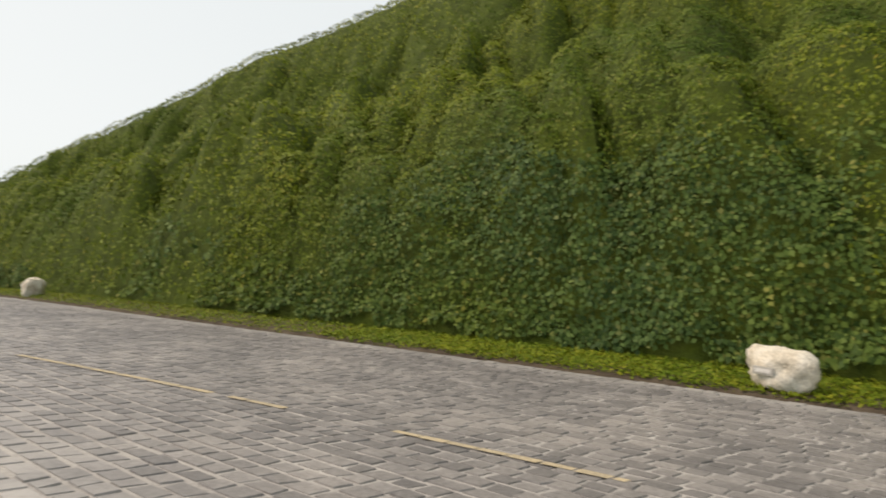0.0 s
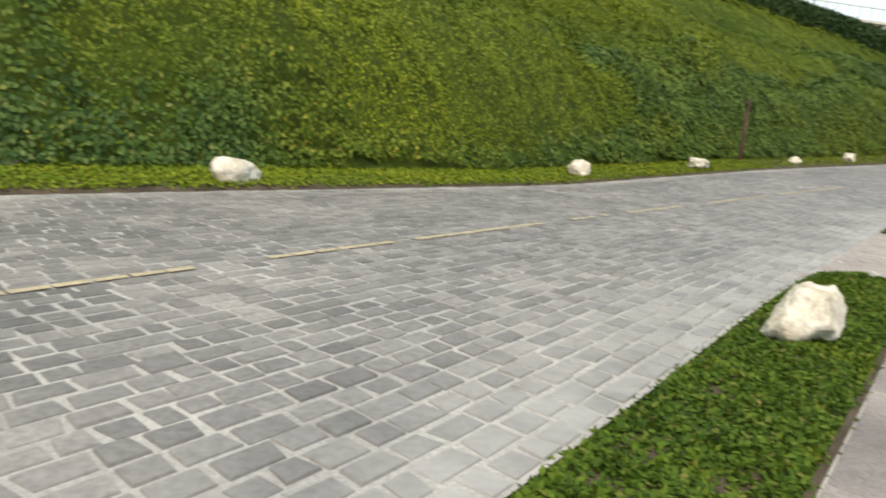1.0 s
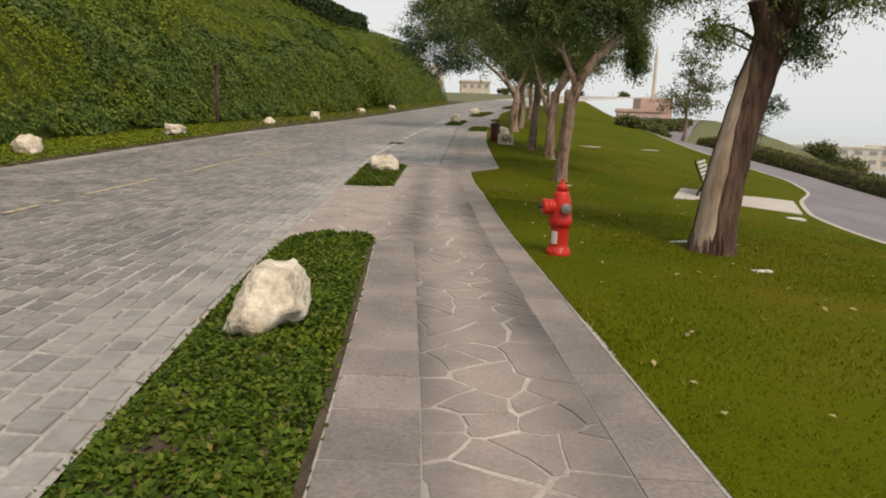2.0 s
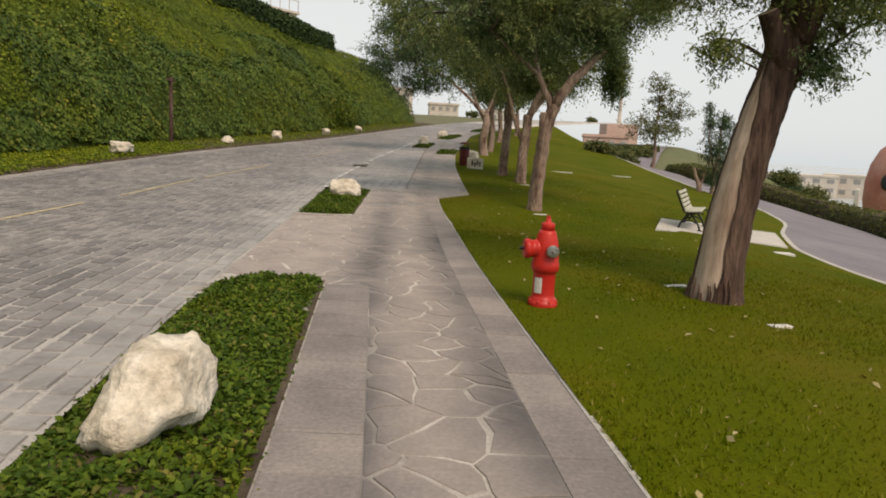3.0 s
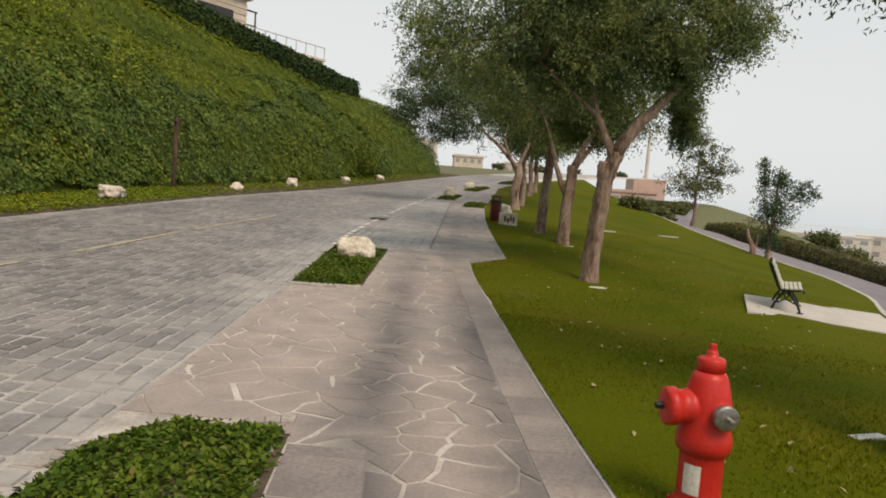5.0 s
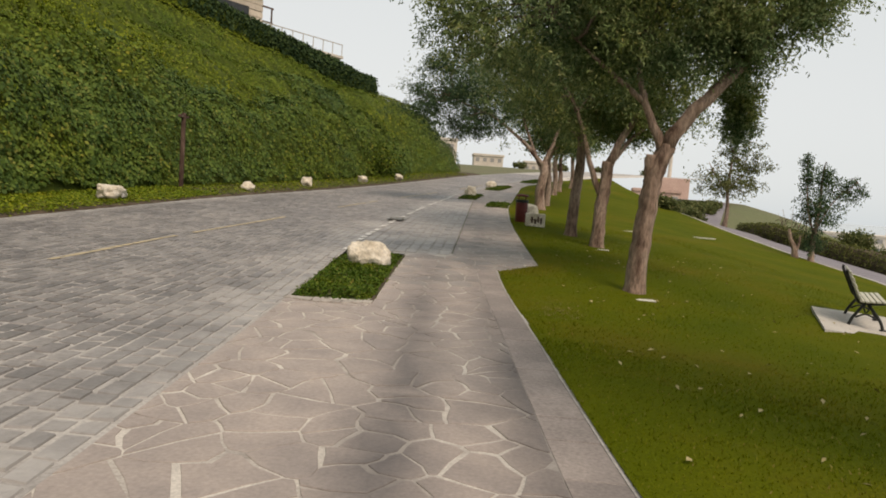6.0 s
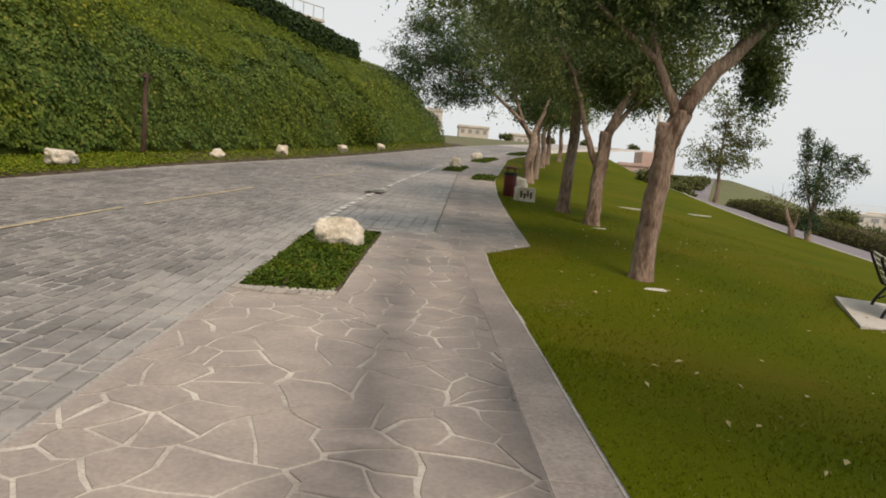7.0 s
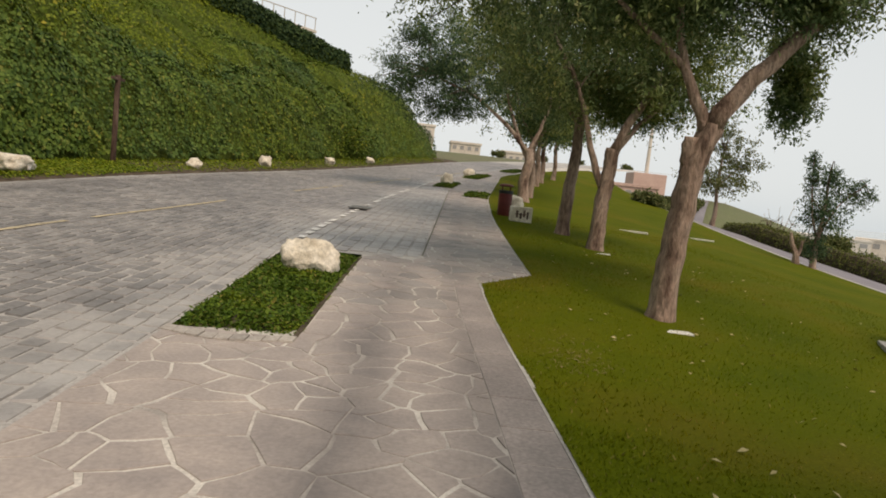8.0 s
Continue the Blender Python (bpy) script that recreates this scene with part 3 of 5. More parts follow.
# a ledge halfway up between two steeper faces
HB, HC = road_z(HY), hill_cap(HX, HY)
HF = np.clip((HZ - HB) / np.maximum(HC - HB, .5), 0, 1)
HZ = HZ + (HC - HB) * (.085 + .05 * (vnoise(HX / 9, HY / 11, 6) - .5)) * np.sin(2 * math.pi * HF ** .9) * np.clip(HD, 0, 1)
# folds of the creeper run slantwise down the slope, with narrow furrows between rounded backs
FU = HY - .95 * HX + 1.6 * vnoise(HX / 3, HY / 3, 12)
fold = np.abs(2 * vnoise(FU / 1.5, (HX + HY * .5) / 6, 2) - 1) + .6 * np.abs(2 * vnoise(FU / .8, (HX + HY * .5) / 3.5, 5) - 1)
bulge = .8 * (vnoise(HX / 1.2, HY / 1.5, 1) - .5) + 2.3 * (fold - .6) + 1.1 * (vnoise(HX / 5.5, HY / 8, 3) - .5)
calm = np.clip((HC - HZ) / 3, .15, 1) * np.interp(HY, [25, 34], [1, .6])
HZ = HZ + bulge * np.clip(HD / 2.0, 0, 1) * calm
HZ = np.where(HD < -.2, road_z(HY) - .5, HZ)
idx = np.arange(HX.size).reshape(HX.shape)
keep = (HD[:-1, :-1] > -1.2)
F4 = np.stack([idx[:-1, :-1], idx[:-1, 1:], idx[1:, 1:], idx[1:, :-1]], -1)[keep]
used = np.unique(F4)
remap = np.zeros(HX.size, np.int64)
remap[used] = np.arange(len(used))
hill = tagged(part("hill", (np.column_stack([HX.ravel(), HY.ravel(), HZ.ravel()])[used], remap[F4]), M_HILLSOIL, smooth=True),
              "steep road-cut hillside wholly clad in green creeper", "hillside", "", "structure")


def on_hill(x, y, A):
    u, v = np.clip((x - hx[0]) / HG, 0, len(hx) - 2), np.clip((y - hy[0]) / HG, 0, len(hy) - 2)
    i, j = u.astype(int), v.astype(int)
    fu, fv = u - i, v - j
    return (A[j, i] * (1 - fu) + A[j, i + 1] * fu) * (1 - fv) + (A[j + 1, i] * (1 - fu) + A[j + 1, i + 1] * fu) * fv


rng = np.random.default_rng(8)


def creeper(n, y0, y1, dmax, size):
    y = rng.uniform(y0, y1, n)
    foot = np.interp(y, HILL_FOOT[:110, 1], HILL_FOOT[:110, 0])
    x = foot + .15 - dmax * rng.random(n) ** 1.25
    x = np.where(y > 53, rng.uniform(-26, 0, n), x)
    d = on_hill(x, y, HD)
    z = on_hill(x, y, HZ)
    e = .3
    nx, ny = -(on_hill(x + e, y, HZ) - z) / e, -(on_hill(x, y + e, HZ) - z) / e
    N = np.column_stack([np.clip(nx, -3, 3), np.clip(ny, -3, 3), np.ones(n)])
    N /= np.linalg.norm(N, axis=1)[:, None]
    ok = (d > .02) & (vnoise(x * 1.4 + y * .6, z * 1.9 + y * 1.3, 21) > .04)
    lump = .26 * vnoise(y * 1.9 + x, z * 2.1, 9) + .16 * vnoise(y * 4.3 - x * 2, z * 4.6, 10)
    P = np.column_stack([x, y, z]) + N * (.02 + .09 * rng.random((n, 1)) ** 1.5 + lump[:, None])
    # a dark broad-leaved creeper holds the foot of the cut, a paler fine one the slope above
    line = np.interp(y, [-40, -24, -16, -8, 2, 9, 15, 21, 27, 34, 60], [.6, 1.0, 3.2, 4.0, 3.2, 2.2, 1.3, 1.8, 4.4, 4.6, 4.6]) + 4.2 * (vnoise(y / 3.2, z / 2.2, 33) - .5) + 1.6 * (vnoise(y * 1.3, z * 1.3, 34) - .5)
    broad = (z - road_z(y)) < line + rng.normal(0, .35, n)
    a, b = ok & broad, ok & ~broad
    return leaf_quads(P[a], N[a], size * 1.1, rng, .75, .30, .55), leaf_quads(P[b], N[b], size * .95, rng, .5, .30, .35)


LB, LF = zip(*[creeper(370000, -22, 30, 16, .112), creeper(190000, 22, 66, 13, .12), creeper(90000, -62, -18, 24, .18)])
stuff("creeper_leaves", np.concatenate(LB), L_HILL, "dense dark green broad creeper leaves along the hill's foot", "creeper")
stuff("slope_leaves", np.concatenate(LF), L_SLOPE, "dense yellow-green fine creeper leaves on the upper slope", "creeper")


# ---- hedges ----
def hedge(name, pts, wide, high, base, n, size, mat, label, soil=M_HILLSOIL):
    P = smooth_path(pts, 60)
    T = np.gradient(P, axis=0)
    S = np.column_stack([-T[:, 1], T[:, 0]])
    S /= np.linalg.norm(S, axis=1)[:, None]
    r = np.random.default_rng(len(label))
    prof = [(-.5, -.15), (-.5, .55), (-.36, .93), (0, 1.0), (.36, .93), (.5, .55), (.5, -.15)]
    V, Fc = [], []
    for p, s in zip(P, S):
        b = float(base(p[0], p[1]))
        for o, h in prof:
            V.append((p[0] + s[0] * o * wide * .9, p[1] + s[1] * o * wide * .9, b + h * high * .95 + .06 * r.normal()))
    k = len(prof)
    for i in range(len(P) - 1):
        for j in range(k - 1):
            a = i * k + j
            Fc.append((a, a + 1, a + k + 1, a + k))
    ob = thing(name, (0, 0, 0), label, "hedge")
    part("core", (V, Fc), soil, ob)
    u = r.uniform(0, 59, n)
    i = u.astype(int)
    f = (u - i)[:, None]
    c, s = P[i] * (1 - f) + P[np.minimum(i + 1, 59)] * f, S[i]
    q = r.uniform(0, k - 1.001, n)
    j = q.astype(int)
    w = (q - j)[:, None]
    pr = np.array(prof)
    o = pr[j] * (1 - w) + pr[j + 1] * w
    b = base(c[:, 0], c[:, 1])
    L = np.column_stack([c + s * o[:, :1] * wide, b + o[:, 1] * high + r.normal(0, .05, n)])
    N = np.column_stack([s * o[:, :1] * 2, o[:, 1]])
    lv = new("leaves", quads_mesh("leaves", leaf_quads(L, N, size, r, .6, .7), mat))
    lv.parent = ob
    return ob


RIDGE = [(-34, 12), (-29.5, 20), (-25, 29), (-20.2, 38.8), (-17.8, 42.2), (-14.2, 48.9), (-11.6, 52.9), (-8.2, 56.6)]
hedge("hedge", RIDGE, 1.8, 1.2, lambda x, y: on_hill(np.asarray(x, float), np.asarray(y, float), HZ_EVEN), 30000, .22, L_HEDGE, "dark green bushy hedge along the top of the hillside")

# ---- planted beds and rocks ----


def rock(at, size, seed, label, rz=0.0, plaque=None, group="roadside rocks"):
    bm = bmesh.new()
    bmesh.ops.create_icosphere(bm, subdivisions=4, radius=1)
    r = np.random.default_rng(seed)
    cuts = [(Vector(r.normal(0, 1, 3)).normalized(), r.uniform(.62, .85)) for _ in range(11)]
    cuts.append((Vector((0, 0, 1)), .72))
    off = Vector(r.uniform(-50, 50, 3))
    for v in bm.verts:
        p = v.co.copy()
        for d, h in cuts:
            k = p.dot(d)
            if k > h:
                p -= d * (k - h) * .9
        q = p * (1 + .20 * noise.noise(p * 1.9 + off) + .12 * noise.noise(p * 5 + off) + .06 * noise.noise(p * 11 + off))
        v.co = Vector((q.x * size[0] * .54, q.y * size[1] * .54, (q.z + .5) * size[2] * .68))
    ob = thing("rock", at, label, "rock", group, "", rz)
    part("stone", bm, M_ROCK, ob, smooth=True)
    if plaque:
        yy, zz, w, h = plaque
        part("plaque", box_geom(-w / 2, w / 2, -yy - .03, -yy, zz - h / 2, zz + h / 2, .006), M_KERB, ob, "small grey plaque")
        part("plaque_panel", box_geom(-w * .38, w * .38, -yy - .036, -yy - .026, zz - h * .25, zz + h * .25, .003), M_WHITE, ob, "pale inset panel")
    return ob


def vz(x, y):
    return float(road_z(y)) + .1


for (x, y), s, sd, lab, rz, pl in (
    ((-10.35, -4.5), (1.2, .75, .70), 1, "large chalk-white rock with a small plaque on the verge", 75, (.38, .27, .34, .12)),
    ((-6.3, -30.0), (1.3, .8, .8), 2, "white rock at the far end of the verge", 60, None),
    ((-10.6, 7.05), (.85, .6, .5), 3, "white rock with a small plaque on the verge", 90, (.29, .2, .2, .08)),
    ((-10.3, 18.2), (.85, .6, .55), 4, "white rounded rock on the green verge", 90, None),
    ((-9.65, 25.1), (1.0, .7, .46), 5, "low flat white rock with a dark mark on the verge", 95, (.33, .14, .12, .1)),
    ((-8.5, 32.6), (.65, .5, .36), 6, "small white rock on the verge", 95, None),
    ((-7.45, 37.2), (.6, .5, .5), 7, "white block-like rock on the verge", 100, None),
    ((-5.95, 42.6), (.6, .5, .42), 8, "small pale rock beside the road", 100, None),
    ((-4.7, 47.6), (.6, .5, .4), 9, "small pale rock beside the road", 105, None),
    ((-12.3, 4.0), (.3, .3, .2), 10, "tiny half-hidden stone under the creeper", 0, None),
):
    rock((x, y, vz(x, y)), s, sd, lab, rz, pl)


def lane_of(x, y):
    """How grimy the paving is: two wheel lanes along the walkway."""
    l, r = float(walk_l(min(y, 60))), float(walk_r(min(y, 18.7)))
    w = (x - l) / max(.5, (r - l))
    g1 = math.exp(-((w - float(np.interp(y, [8, 14], [.19, .33]))) / .14) ** 2)
    g2 = math.exp(-((w - .81) / .14) ** 2)
    k = float(np.interp(y, [13, 20], [1, .35]))
    return min(1, (g1 + g2) * k + float(np.interp(y, [8, 12], [.22, 0]))) * (.75 + .5 * float(vnoise(np.array([x * 1.5]), np.array([y * 1.1]), 7)[0] - .5))


def with_lane(me, vals):
    a = me.attributes.new("lane", 'FLOAT', 'POINT')
    a.data.foreach_set("value", vals)
    return me


def stone_mesh(poly, zt, lanes=True):
    n = len(poly)
    cx, cy = sum(p[0] for p in poly) / n, sum(p[1] for p in poly) / n
    V = [(cx + (x - cx) * .985, cy + (y - cy) * .985, float(road_z(y)) + zt) for x, y in poly]
    V += [(x, y, float(road_z(y)) + zt - .003) for x, y in poly] + [(x, y, float(road_z(y)) - .03) for x, y in poly]
    Fc = [tuple(range(n))] + [(n + i, n + (i + 1) % n, (i + 1) % n, i) for i in range(n)] + [(2 * n + i, 2 * n + (i + 1) % n, n + (i + 1) % n, n + i) for i in range(n)]
    return V, Fc, [lane_of(v[0], v[1]) for v in V]


def bed(y0, y1, n, size, label, xl=None, xr=None, high=.10, border=None):
    xl, xr = xl or right_x, xr or walk_l
    ob = thing("planted_bed", (0, 0, 0), label, "planted bed", "beds along the road")
    ys = np.arange(y0, y1 + .01, .2)
    V, Fc = [], []
    for y in ys:
        cut = .55 * max(0, (y - (y1 - .9)) / .9) ** 2
        a, b = float(xl(y)) + .03 + cut, float(xr(y)) - .03
        ends = min(1, (y - y0) / .3, (y1 - y) / .3)
        for f in np.linspace(0, 1, 7):
            V.append((a + (b - a) * f, y, float(road_z(y)) - .03 + high * .7 * ends * min(1, f * 6, (1 - f) * 6)))
    for j in range(len(ys) - 1):
        for i in range(6):
            q = j * 7 + i
            Fc.append((q, q + 1, q + 8, q + 7))
    part("soil", (V, Fc), M_SOIL, ob, smooth=True)
    r = np.random.default_rng(int(y0 * 10) + 50)
    y = r.uniform(y0, y1, n)
    cut = .55 * np.clip((y - (y1 - .9)) / .9, 0, 1) ** 2
    a, b = xl(y) + .0 + cut, xr(y) - .0
    f = r.random(n)
    x = a + (b - a) * f
    ends = np.clip(np.minimum(y - y0, y1 - y) / .25, 0.15, 1) * np.clip(np.minimum(f, 1 - f) * 7, .15, 1)
    lump = vnoise(x * 5, y * 5, 3) * .6 + vnoise(x * 12, y * 12, 4) * .4
    ok = vnoise(x * 9 + 40, y * 9, 6) > .12
    z = road_z(y) - .02 + high * ends * (.5 + .7 * lump) - .05 * r.random(n) ** 2
    P = np.column_stack([x, y, z])[ok]
    N = np.tile([0, 0, 1.0], (len(P), 1))
    lv = new("leaves", quads_mesh("leaves", leaf_quads(P, N, size, r, .6, .55), L_BED))
    lv.parent = ob
    if border:
        m = 9
        for k in range(m):
            q = []
            for f, w in (((k + .04) / m, 0), ((k + .96) / m, 0), ((k + .96) / m, 1), ((k + .04) / m, 1)):
                if border == "front":
                    yy = y0 - .02 - .13 * math.sin(math.pi * min(1, f * 1.1)) - .15 * w
                    xx = float(xl(y0)) + (float(xr(y0)) - float(xl(y0))) * f
                else:
                    yy = y1 + .02 - .85 * (1 - f) ** 2.2 + .14 * w * f
                    xx = float(xl(yy)) + .55 * max(0, (min(yy, y1) - (y1 - .9)) / .9) ** 2 + (float(xr(yy)) - float(xl(yy)) - .55) * f ** 1.5 - .13 * w * (1 - f)
                q.append((xx, yy))
            if border != "front":
                q = q[::-1]
            v, fc, _ = stone_mesh(q, .016 + .004 * (k % 3))
            part("border_stone", (v, fc), M_BORDER, ob)
    part("edging", ([(float(xr(yy)) + o, yy, float(road_z(yy)) + h) for yy in ys for o, h in ((-.05, -.05), (-.045, .012), (-.005, .012), (0, -.05))],
                    [(j * 4 + i, j * 4 + i + 1, j * 4 + i + 5, j * 4 + i + 4) for j in range(len(ys) - 1) for i in range(3)]), M_SOIL, ob)
    return ob


bed(-3.0, 9.75, 95000, .041, "long bed of low glossy green ground cover", border="back")
bed(15.35, 19.75, 30000, .044, "small bed of green ground cover with one rock", border="front")
bed(38.0, 41.2, 4000, .08, "small dark green planted bed in the road", lambda y: right_x(y) + .38, lambda y: right_x(y) + 1.2)
bed(45.8, 50.2, 4000, .09, "small dark green planted bed in the road", lambda y: right_x(y) + .3, lambda y: right_x(y) + 1.15)
bed(54.5, 58.0, 3000, .1, "small dark green planted bed in the road", lambda y: right_x(y) + .3, lambda y: right_x(y) + 1.3)
bed(34.2, 37.0, 2500, .09, "small planted bed beside the litter bin", lambda y: walk_r(y) - .9, lambda y: walk_r(y) + .0)
rock((-.9, 6.0, .0), (.68, .48, .45), 21, "rugged cream limestone rock standing in the green bed", 70, None, "rocks in the beds")
rock((-1.62, 18.25, .13), (.62, .55, .46), 22, "cream boulder with ochre face in the small bed", 20, None, "rocks in the beds")
rock((-.3, 40.2, 1.27), (.55, .5, .6), 23, "pale rounded rock on the small bed", 0, None, "rocks in the beds")
rock((.75, 48.0, 1.85), (.6, .5, .55), 24, "pale rounded rock on the small bed", 0, None, "rocks in the beds")
rock((1.75, 29.6, .68), (.6, .5, .62), 25, "cream rounded boulder beside the litter bin", 0, None, "rocks in the beds")

# ---- walkway: mortar sheet, border slabs, crazy paving ----

walkway = sheet("pavement", lambda y: np.concatenate([np.linspace(float(walk_l(y)) - (.04 if not (8.6 < y < 15.4 or y > 37.3) else float(walk_l(y) - right_x(y)) - .0) + (.85 if 20 < y < 37.3 else 0), float(walk_r(y)), 25)]),
                np.concatenate([np.arange(-60, 18.7, .3), [18.75, 19.0, 19.35, 19.7], np.arange(20.0, 90, .5)]), lambda x, y: road_z(y) + 0.001, M_MORTAR, "pinkish crazy-paved walkway with pale mortar joints", "pavement")


with_lane(walkway.data, [lane_of(v.co.x, v.co.y) for v in walkway.data.vertices])


def clip_poly(poly, nx, ny, c):
    out = []
    for k in range(len(poly)):
        a, b = poly[k - 1], poly[k]
        da, db = a[0] * nx + a[1] * ny - c, b[0] * nx + b[1] * ny - c
        if da <= 0:
            out.append(a)
        if (da < 0 < db) or (db < 0 < da):
            t = da / (da - db)
            out.append((a[0] + (b[0] - a[0]) * t, a[1] + (b[1] - a[1]) * t))
    return out


def zone(y):
    """Left and right limits of the crazy paving at y."""
    r = float(walk_r(y)) - (.328 if y < 18.7 else .02)
    if 9.75 < y < 15.35:
        return float(right_x(y)) + .02, r
    if y < 9.5:
        return float(walk_l(y)) + .449, r
    if y > 20.05:
        return -.36 + .012 * (y - 20) if y < 37.5 else float(right_x(y)) + .02, r
    return float(walk_l(y)) + .01, r


def wobble(poly):
    """Bend the edges of a stone by a shift that depends on the place alone, so that neighbours still fit."""
    q = []
    for k, b in enumerate(poly):
        a = poly[k - 1]
        if math.hypot(b[0] - a[0], b[1] - a[1]) > .09:
            q.append(((a[0] + b[0]) / 2, (a[1] + b[1]) / 2))
        q.append(b)
    q = np.array(q)
    d = np.column_stack([vnoise(q[:, 0] * 5.5, q[:, 1] * 5.5, 51) - .5, vnoise(q[:, 0] * 5.5, q[:, 1] * 5.5, 52) - .5]) * .13
    return [(float(x), float(y)) for x, y in q + d]


rp = random.Random(12)
GS = .27
cells = {}
for j in range(int(-12 / GS), int(60 / GS)):
    for i in range(-13, 20):
        if rp.random() < .24:
            continue
        cells[i, j] = ((i + .5 + rp.uniform(-.48, .48)) * GS, (j + .5 + rp.uniform(-.48, .48)) * GS)
# no seeds just behind the ends of the border band and the sett road
cells = {c: p for c, p in cells.items() if not (8.7 < p[1] < 9.78 and p[0] < float(walk_l(p[1])) + .449 or 15.33 < p[1] < 16.1 and p[0] < float(walk_l(p[1])))}
stones = []
for (i, j), (px, py) in cells.items():
    l, r = zone(py)
    if not (l - .5 < px < r + .5) or 9.75 < py < 15.35 and px > r + .2:
        continue
    poly = [(px - .95, py - .95), (px + .95, py - .95), (px + .95, py + .95), (px - .95, py + .95)]
    for di in (0, -1, 1, -2, 2, -3, 3):
        for dj in (0, -1, 1, -2, 2, -3, 3):
            q = cells.get((i + di, j + dj))
            if q is None or (di == 0 and dj == 0):
                continue
            dx, dy = q[0] - px, q[1] - py
            ln = math.hypot(dx, dy)
            poly = clip_poly(poly, dx / ln, dy / ln, ((q[0] ** 2 + q[1] ** 2 - px ** 2 - py ** 2) / 2) / ln - rp.uniform(.008, .0175))
            if len(poly) < 3:
                break
        if len(poly) < 3:
            break
    if len(poly) < 3:
        continue
    poly = wobble(poly)
    for side, sg in ((0, -1), (1, 1)):
        a, b = zone(py - .25)[side], zone(py + .25)[side]
        e = (b - a) / .5 if abs(b - a) < .5 else 0.0
        at0 = (l, r)[side]
        if len(poly) > 2:
            poly = clip_poly(poly, sg, -sg * e, sg * (at0 - e * py))
    if 9.5 <= py < 10.4 and px < float(walk_l(py)) + .46:
        poly = clip_poly(poly, 0, -1, -9.78 if px < float(walk_l(py)) else -9.5) if len(poly) > 2 else poly
    if 14.9 < py < 15.8 and px < float(walk_l(py)):
        poly = clip_poly(poly, 0, 1, 15.33) if len(poly) > 2 else poly
    if len(poly) < 3:
        continue
    area = abs(sum(poly[k - 1][0] * poly[k][1] - poly[k][0] * poly[k - 1][1] for k in range(len(poly)))) / 2
    if area > .0015:
        stones.append(poly)
# rectangular border slabs along both edges
slabs = []
y = -10.0
while y < 9.4:
    y2 = min(y + rp.uniform(.38, .62), 9.48)
    a = .44
    slabs.append([(float(walk_l(y)) + .01, y + .006), (float(walk_l(y)) + a, y + .006), (float(walk_l(y2)) + a, y2 - .006), (float(walk_l(y2)) + .01, y2 - .006)])
    y = y2
y = -10.0
while y < 18.6:
    y2 = min(y + rp.uniform(.4, .75), 18.72)
    slabs.append([(float(walk_r(y)) - .32, y + .006), (float(walk_r(y)) - .005, y + .006), (float(walk_r(y2)) - .005, y2 - .006), (float(walk_r(y2)) - .32, y2 - .006)])
    y = y2
pieces = [(p, M_CRAZY, "paving_stone") for p in stones] + [(p, M_SLAB, "border_slab") for p in slabs]
pieces.sort(key=lambda q: abs(sum(p[1] for p in q[0]) / len(q[0]) - 10.5))
picked, rest = pieces[:290], pieces[290:]
for mat, name in ((M_CRAZY, "paving_stones"), (M_SLAB, "border_slabs")):
    geo_v, geo_f, geo_l = [], [], []
    for poly, m, _ in rest:
        if m is mat:
            v, fc, ln = stone_mesh(poly, .004 + rp.uniform(0, .005))
            o = len(geo_v)
            geo_v += v
            geo_f += [tuple(k + o for k in q) for q in fc]
            geo_l += ln
    with_lane(tagged(part(name, (geo_v, geo_f), mat, walkway), kind="stuff").data, geo_l)

# ---- lawn, path, right hedge ----
lawn_ys = np.concatenate([np.arange(-60, 18.7, .6), [18.75, 19.0, 19.35, 19.7], np.arange(20.1, 80, .6)])
sheet("lawn", lambda y: np.linspace(float(walk_r(y)) + .015, float(path_l(y)) - .05 if float(path_l(y)) > float(walk_r(y)) + .5 else float(walk_r(y)) + .5, 26), lawn_ys,
      lambda x, y: land_z(x, y) + .015 + .025 * (vnoise(x * .8, y * .8, 31) - .5), M_LAWN, "mown green lawn with a few dry patches", "lawn")
sheet("footpath", lambda y: np.linspace(float(path_l(y)), float(path_r(y)), 8), np.arange(-60, 88, 1.0), lambda x, y: land_z(x, y) + .005, M_ASPH, "smooth lilac-grey asphalt footpath", "path")
kv, kf = [], []
for k, y in enumerate(np.arange(-40, 60, .5)):
    a = float(path_l(y))
    kv += [(a - .1, y, float(land_z(a, y)) - .1), (a - .1, y, float(land_z(a, y)) + .035), (a + .02, y, float(land_z(a, y)) + .035), (a + .02, y, float(land_z(a, y)) - .1)]
    if k:
        o = 4 * k
        kf += [(o - 4 + i, o - 3 + i, o + 1 + i, o + i) for i in range(3)]
tagged(part("path_edging", (kv, kf), M_KERB), "thin pale concrete edging of the footpath", "edging", "", "structure")
kv, kf = [], []
for k, y in enumerate(np.concatenate([np.arange(-40, 18.7, .5), [18.75, 19.0, 19.35, 19.7], np.arange(20, 60, .5)])):
    a = float(walk_r(y))
    kv += [(a - .004, y, float(road_z(y)) - .1), (a - .004, y, float(road_z(y)) + .009), (a + .03, y, float(road_z(y)) + .009), (a + .03, y, float(road_z(y)) - .1)]
    if k:
        o = 4 * k
        kf += [(o - 4 + i, o - 3 + i, o + 1 + i, o + i) for i in range(3)]
tagged(part("pavement_edging", (kv, kf), M_JOINT), "narrow grey stone edging between walkway and lawn", "edging", "", "structure")
rng = np.random.default_rng(23)
n = 90000
y = np.concatenate([rng.uniform(3, 14, n // 2), rng.uniform(8, 30, n // 2)])
